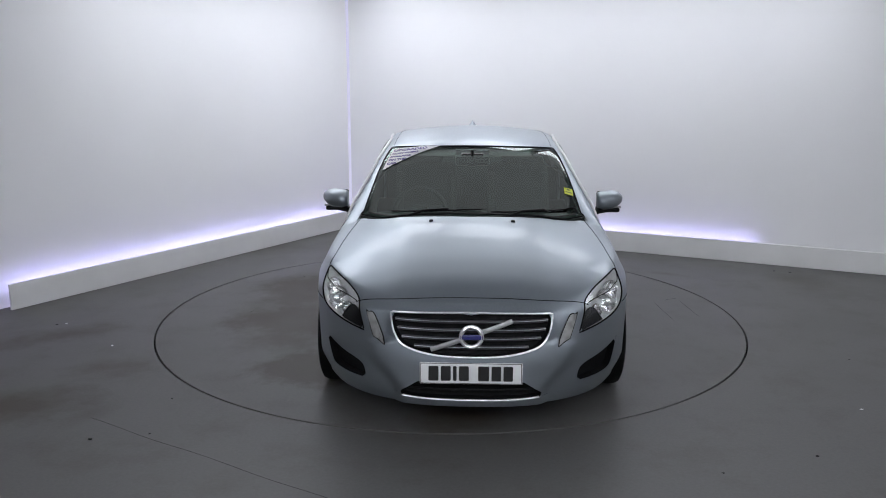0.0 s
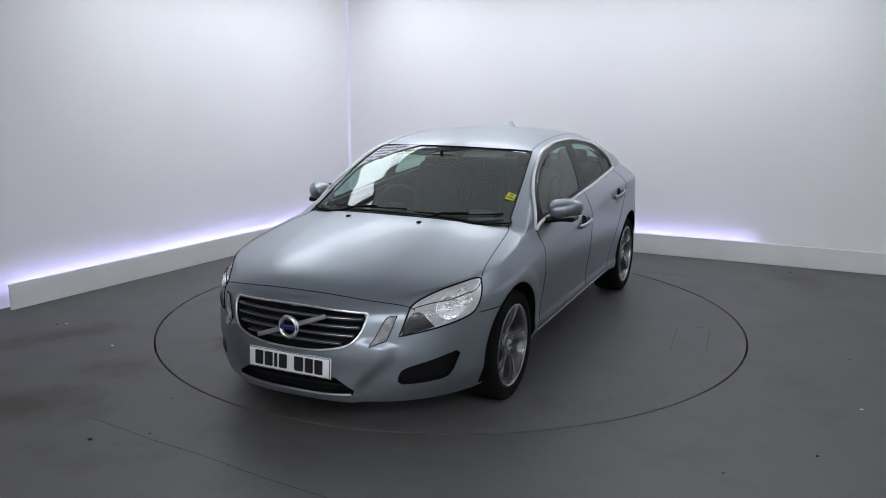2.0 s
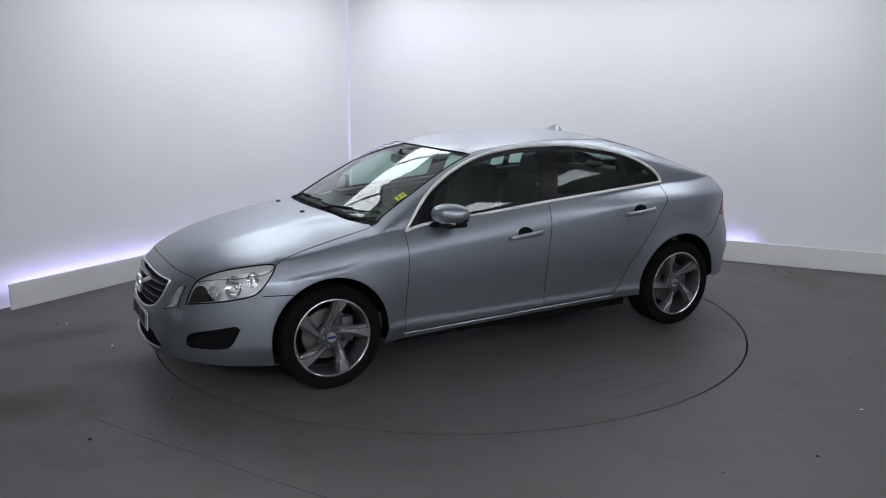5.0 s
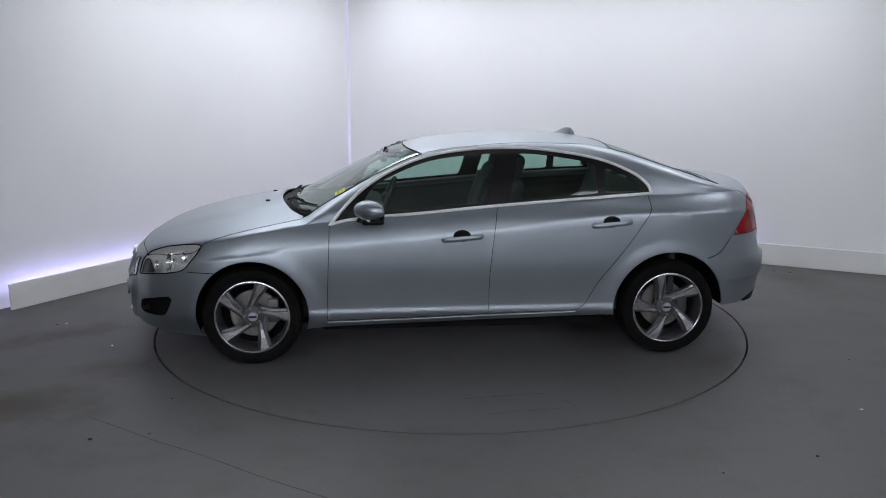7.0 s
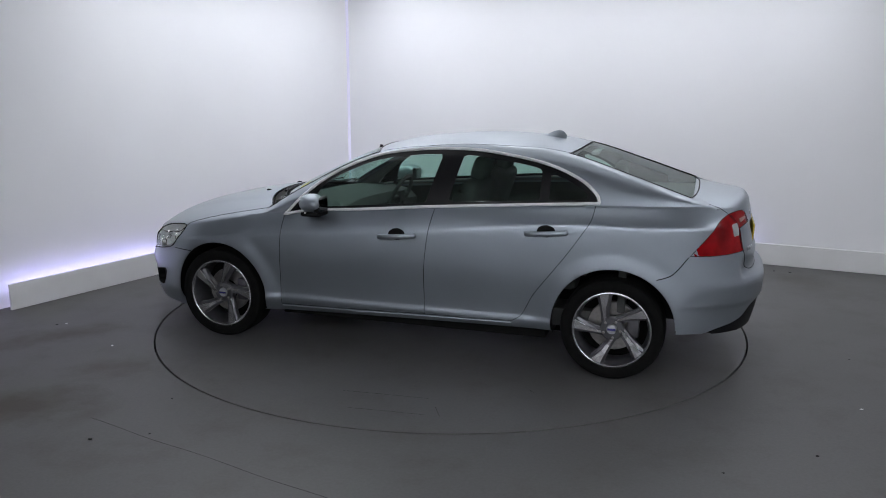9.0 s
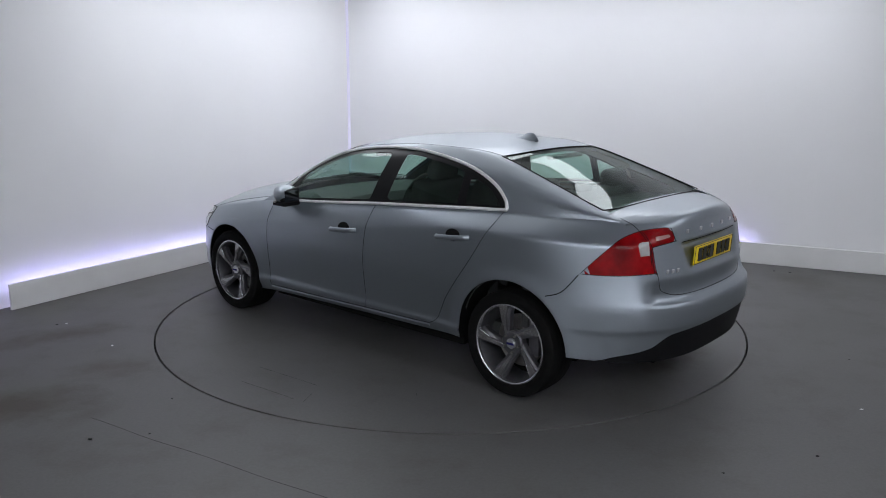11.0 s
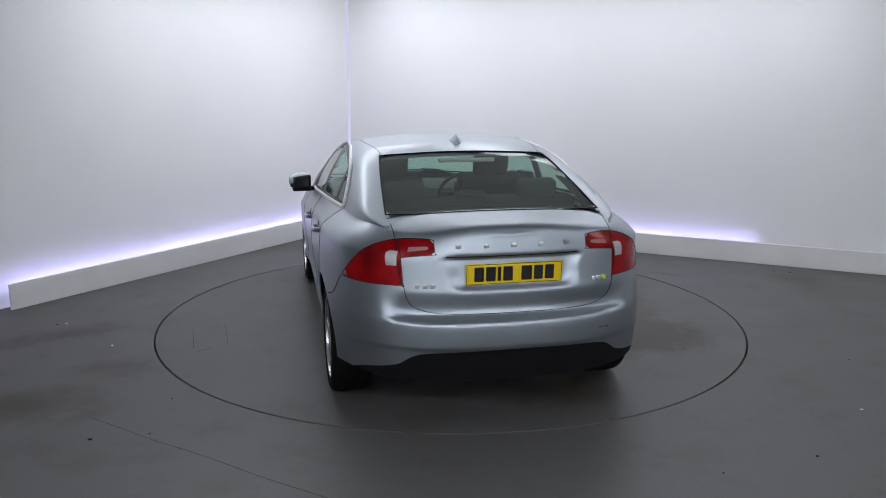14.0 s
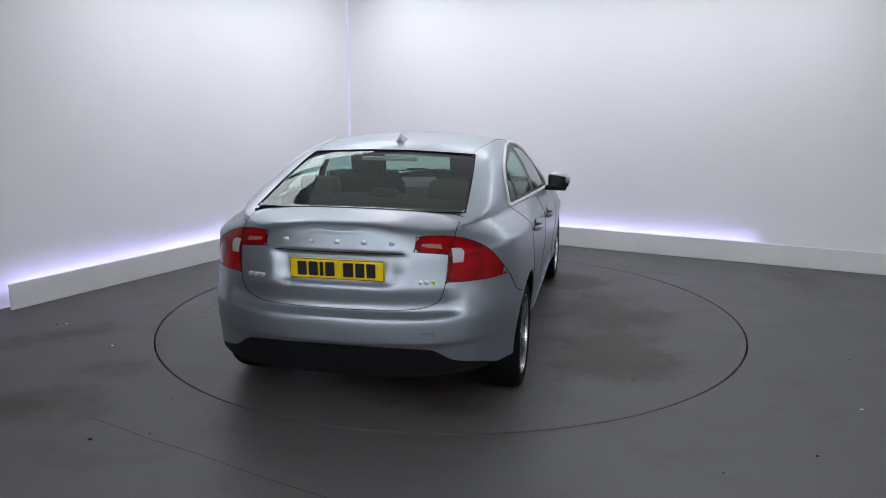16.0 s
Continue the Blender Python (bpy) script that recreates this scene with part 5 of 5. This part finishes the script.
def side_items(sk, root):
    """Door mirrors and handles."""
    for s in (1, -1):
        mir = new("door_mirror")
        mir.parent = root
        tagged(mir, "silver door mirror on a black foot")
        f = lambda b: [setattr(v.co, "y", v.co.y * s) for v in b.verts]
        bm = bmesh.new()
        rings = []
        for t in np.linspace(0, 1, 13):
            # housing: outwards along y, rounded at the tip
            y = 0.868 + 0.178 * t
            e = 1 - 0.16 * max(0.0, 1 - t / 0.3) ** 2 - 0.62 * max(0.0, (t - 0.45) / 0.55) ** 2.6
            cx, cz = 0.635 - 0.07 * t * t, 1.020 + 0.006 * t
            hx, hz = 0.102 * e, 0.063 * e
            rings.append([bm.verts.new((cx + hx * math.copysign(abs(math.cos(q)) ** 0.9, math.cos(q)) * (1 if math.cos(q) > 0 else 0.62), y, cz + hz * math.copysign(abs(math.sin(q)) ** 0.88, math.sin(q)))) for q in np.linspace(0, 2 * math.pi, 25)[:-1]])
        for A, B in zip(rings, rings[1:]):
            for j in range(24):
                bm.faces.new((A[j], A[(j + 1) % 24], B[(j + 1) % 24], B[j]))
        bm.faces.new(rings[0])
        bm.faces.new(rings[-1])
        f(bm)
        part("mirror_cap", bm, M_PAINT, mir, angle=80)
        bm = bmesh.new()
        box(bm, (0.61, 0.945, 0.957), (0.14, 0.15, 0.032), 0.014)
        tube(bm, [(0.70, 0.80, 0.940), (0.67, 0.86, 0.948), (0.635, 0.93, 0.955)], 0.034, n=8, flat=0.6)
        f(bm)
        part("mirror_foot", bm, M_BLACK, mir, "black mirror foot")
        bm = bmesh.new()
        box(bm, (0.558, 0.955, 1.018), (0.034, 0.166, 0.112), 0.016, None, 4)
        for v in bm.verts:
            v.co.z -= 0.022 * smooth01((v.co.y - 0.95) / 0.09) * (1 if v.co.z > 1.018 else -0.6)
        f(bm)
        part("mirror_back", bm, M_GLOSSBLACK, mir, "black mirror rim")
        bm = bmesh.new()
        box(bm, (0.5405, 0.950, 1.016), (0.004, 0.125, 0.080), 0.0015, None, 1)
        f(bm)
        part("mirror_glass", bm, M_MIRROR, mir, "mirror glass", smooth=False)
        bm = bmesh.new()
        tube(bm, [(0.675, 0.90, 0.968), (0.668, 0.97, 0.969), (0.635, 1.03, 0.972)], 0.008, n=6)
        f(bm)
        part("side_repeater", bm, M_CLEARLENS, mir, "clear side repeater lens")
        for x, z in ((0.035, 0.832), (-0.955, 0.912)):
            h = new("door_handle")
            h.parent = root
            tagged(h, "silver pull handle with a dark cup")
            p, n = sk.onto(x, z, SIDE)
            bm = bmesh.new()
            pts = [(x + a, (p.y + b) * s, z + c) for a, b, c in ((0.125, 0.004, -0.012), (0.11, 0.022, -0.010), (0.05, 0.034, -0.004), (-0.05, 0.036, 0.004), (-0.11, 0.026, 0.009), (-0.128, 0.004, 0.010))]
            tube(bm, curve(pts, 5, False), 0.0165, n=10, flat=0.8, up=Vector((0, 1, 0)))
            part("grip", bm, M_PAINT, h)
            # flat black disc on the skin gives the shade of the hand recess
            bm = bmesh.new()
            pc = []
            for q in np.linspace(0, 2 * math.pi, 25)[:-1]:
                w, wn = sk.onto(x + 0.058 * math.cos(q), z + 0.012 + 0.038 * math.sin(q), SIDE)
                pc.append(bm.verts.new((w.x, (w.y + 0.003) * s, w.z)))
            ctr = bm.verts.new((x, (sk.onto(x, z + 0.012, SIDE)[0].y + 0.003) * s, z + 0.012))
            for i in range(24):
                bm.faces.new((pc[i], pc[(i + 1) % 24], ctr))
            part("recess_shade", bm, M_GAP, h, "dark recess behind the handle")


def top_items(sk, root, hoodob, body):
    """Washer jets, wipers, roof fin, window stickers."""
    for s in (1, -1):
        p, n = sk.onto(1.345, 0.25, UP)
        bm = bmesh.new()
        box(bm, (p.x, s * p.y, p.z + 0.003), (0.03, 0.024, 0.014), 0.005)
        part("washer_jet", bm, M_BLACK, hoodob, "black washer jet")
    for a, b in ((0.12, 0.66), (-0.52, 0.06)):
        pts = []
        for t in np.linspace(0, 1, 12):
            y = a + (b - a) * t
            x = 1.185 - 0.20 * (abs(y) / 0.72) ** 2.4 - 0.025 - 0.02 * t
            p, n = sk.onto(x, y, UP)
            pts.append((p.x, y, p.z + 0.006))
        wip = new("wiper")
        wip.parent = root
        bm = bmesh.new()
        tube(bm, pts, 0.0055, n=6)
        part("wiper_blade", bm, M_BLACK, wip)
        bm = bmesh.new()
        tube(bm, [(pts[3][0] + 0.07, pts[2][1], pts[3][2] - 0.02), (pts[4][0] + 0.025, pts[4][1], pts[4][2] + 0.008), (pts[7][0] + 0.004, pts[7][1], pts[7][2] + 0.010)], 0.008, n=6)
        part("wiper_arm", bm, M_BLACK, wip)
    # shark fin
    bm = bmesh.new()
    rings = []
    for t in np.linspace(0, 1, 11):
        x = -0.74 - 0.175 * t
        h = 0.047 * smooth01(t / 0.72) if t < 0.8 else 0.047 - 0.047 * ((t - 0.8) / 0.2) ** 2 * 0.55
        w = 0.040 * math.sin(math.pi * min(max(0.12 + 0.8 * t, 0), 1)) ** 0.6
        z = sk.onto(x, 0.0005, UP)[0].z - 0.004
        rings.append([bm.verts.new((x, w * math.cos(q) * (1 - 0.75 * max(math.sin(q), 0)), z + (h + 0.006) * max(math.sin(q), 0))) for q in np.linspace(0, math.pi, 13)])
    for A, B in zip(rings, rings[1:]):
        for j in range(12):
            bm.faces.new((A[j], A[j + 1], B[j + 1], B[j]))
    bm.faces.new(rings[0])
    bm.faces.new(rings[-1])
    part("roof_aerial_fin", bm, M_PAINT, body, "silver shark-fin aerial")
    stickers(sk, root)


def shrunk(pts, f):
    """An outline drawn in towards its middle."""
    n = len(pts)
    mid = [sum(p[i] for p in pts) / n for i in (0, 1)]
    return [tuple(mid[i] + (p[i] - mid[i]) * f for i in (0, 1)) for p in pts]


def stickers(sk, root):
    """A white corner notice with purple words, and a yellow-green sticker."""
    A, B, C = Vector((0.325, -0.575)), Vector((0.354, -0.225)), Vector((0.615, -0.636))

    def put(u, w):
        # u along the top edge from the corner, w down the pillar
        q = A + (B - A) * u + (C - A) * w
        p, n = sk.onto(q.x, q.y, UP)
        return p + n * 0.003, n
    bm = bmesh.new()
    N = 10
    grid = {}
    for i in range(N + 1):
        for j in range(N + 1 - i):
            grid[i, j] = bm.verts.new(put(0.03 + 0.97 * i / N, 0.03 + 0.97 * j / N)[0])
    for i in range(N):
        for j in range(N - i):
            bm.faces.new((grid[i, j], grid[i + 1, j], grid[i, j + 1]))
            if i + j < N - 1:
                bm.faces.new((grid[i + 1, j], grid[i + 1, j + 1], grid[i, j + 1]))
    note = part("corner_notice", bm, M_PAPER, root, "white triangular notice with purple words")
    for k, (word, size) in enumerate((("UPGRADED", 0.047), ("ALLOY WHEELS", 0.027), ("AVAILABLE", 0.030), ("ON THIS", 0.032), ("CAR", 0.034))):
        w = 0.23 + 0.145 * k
        p0, n = put(0.07, w)
        p1, _ = put(0.30, w)
        r = (p1 - p0).normalized()
        up = n.cross(r).normalized()
        cu = bpy.data.curves.new("words", "FONT")
        cu.body, cu.size, cu.extrude, cu.offset = word, size, 0.0004, 0.0014
        ob = new("words", cu)
        m = Matrix((r, up, n)).transposed().to_4x4()
        m.translation = p0 + n * 0.0025
        ob.matrix_world = m
        dg = bpy.context.evaluated_depsgraph_get()
        me = bpy.data.meshes.new_from_object(ob.evaluated_get(dg))
        bpy.data.objects.remove(ob)
        me.transform(m)
        me.materials.clear()
        me.materials.append(M_PURPLE)
        t = new("notice_words", me)
        t.parent = note
    def tag(name, a0, a1, c0, c1, material, parent, lift):
        bm = bmesh.new()
        g = []
        for x in np.linspace(a0, a1, 4):
            row = []
            for y in np.linspace(c0, c1, 4):
                p, n = sk.onto(x, y, UP)
                row.append(bm.verts.new(p + n * lift))
            g.append(row)
        for A, B in zip(g, g[1:]):
            for i in range(3):
                bm.faces.new((A[i], B[i], B[i + 1], A[i + 1]))
        return part(name, bm, material, parent, "small yellow-green window sticker")
    st = tag("service_sticker", 0.79, 0.855, 0.615, 0.672, M_STICKY, root, 0.003)
    tag("sticker_print", 0.80, 0.815, 0.635, 0.652, M_GREENINK, st, 0.0045)
    tag("sticker_print", 0.828, 0.838, 0.622, 0.664, M_GREENINK, st, 0.0045)


saloon = car()


def motions():
    rows = [(t, pose(0, 0, 0, 0, 0, a)) for t, a in TURN]
    walk(table, rows)
    walk(saloon, [(t, m @ pose(0, CAR_OFF, 0)) for t, m in rows])


motions()
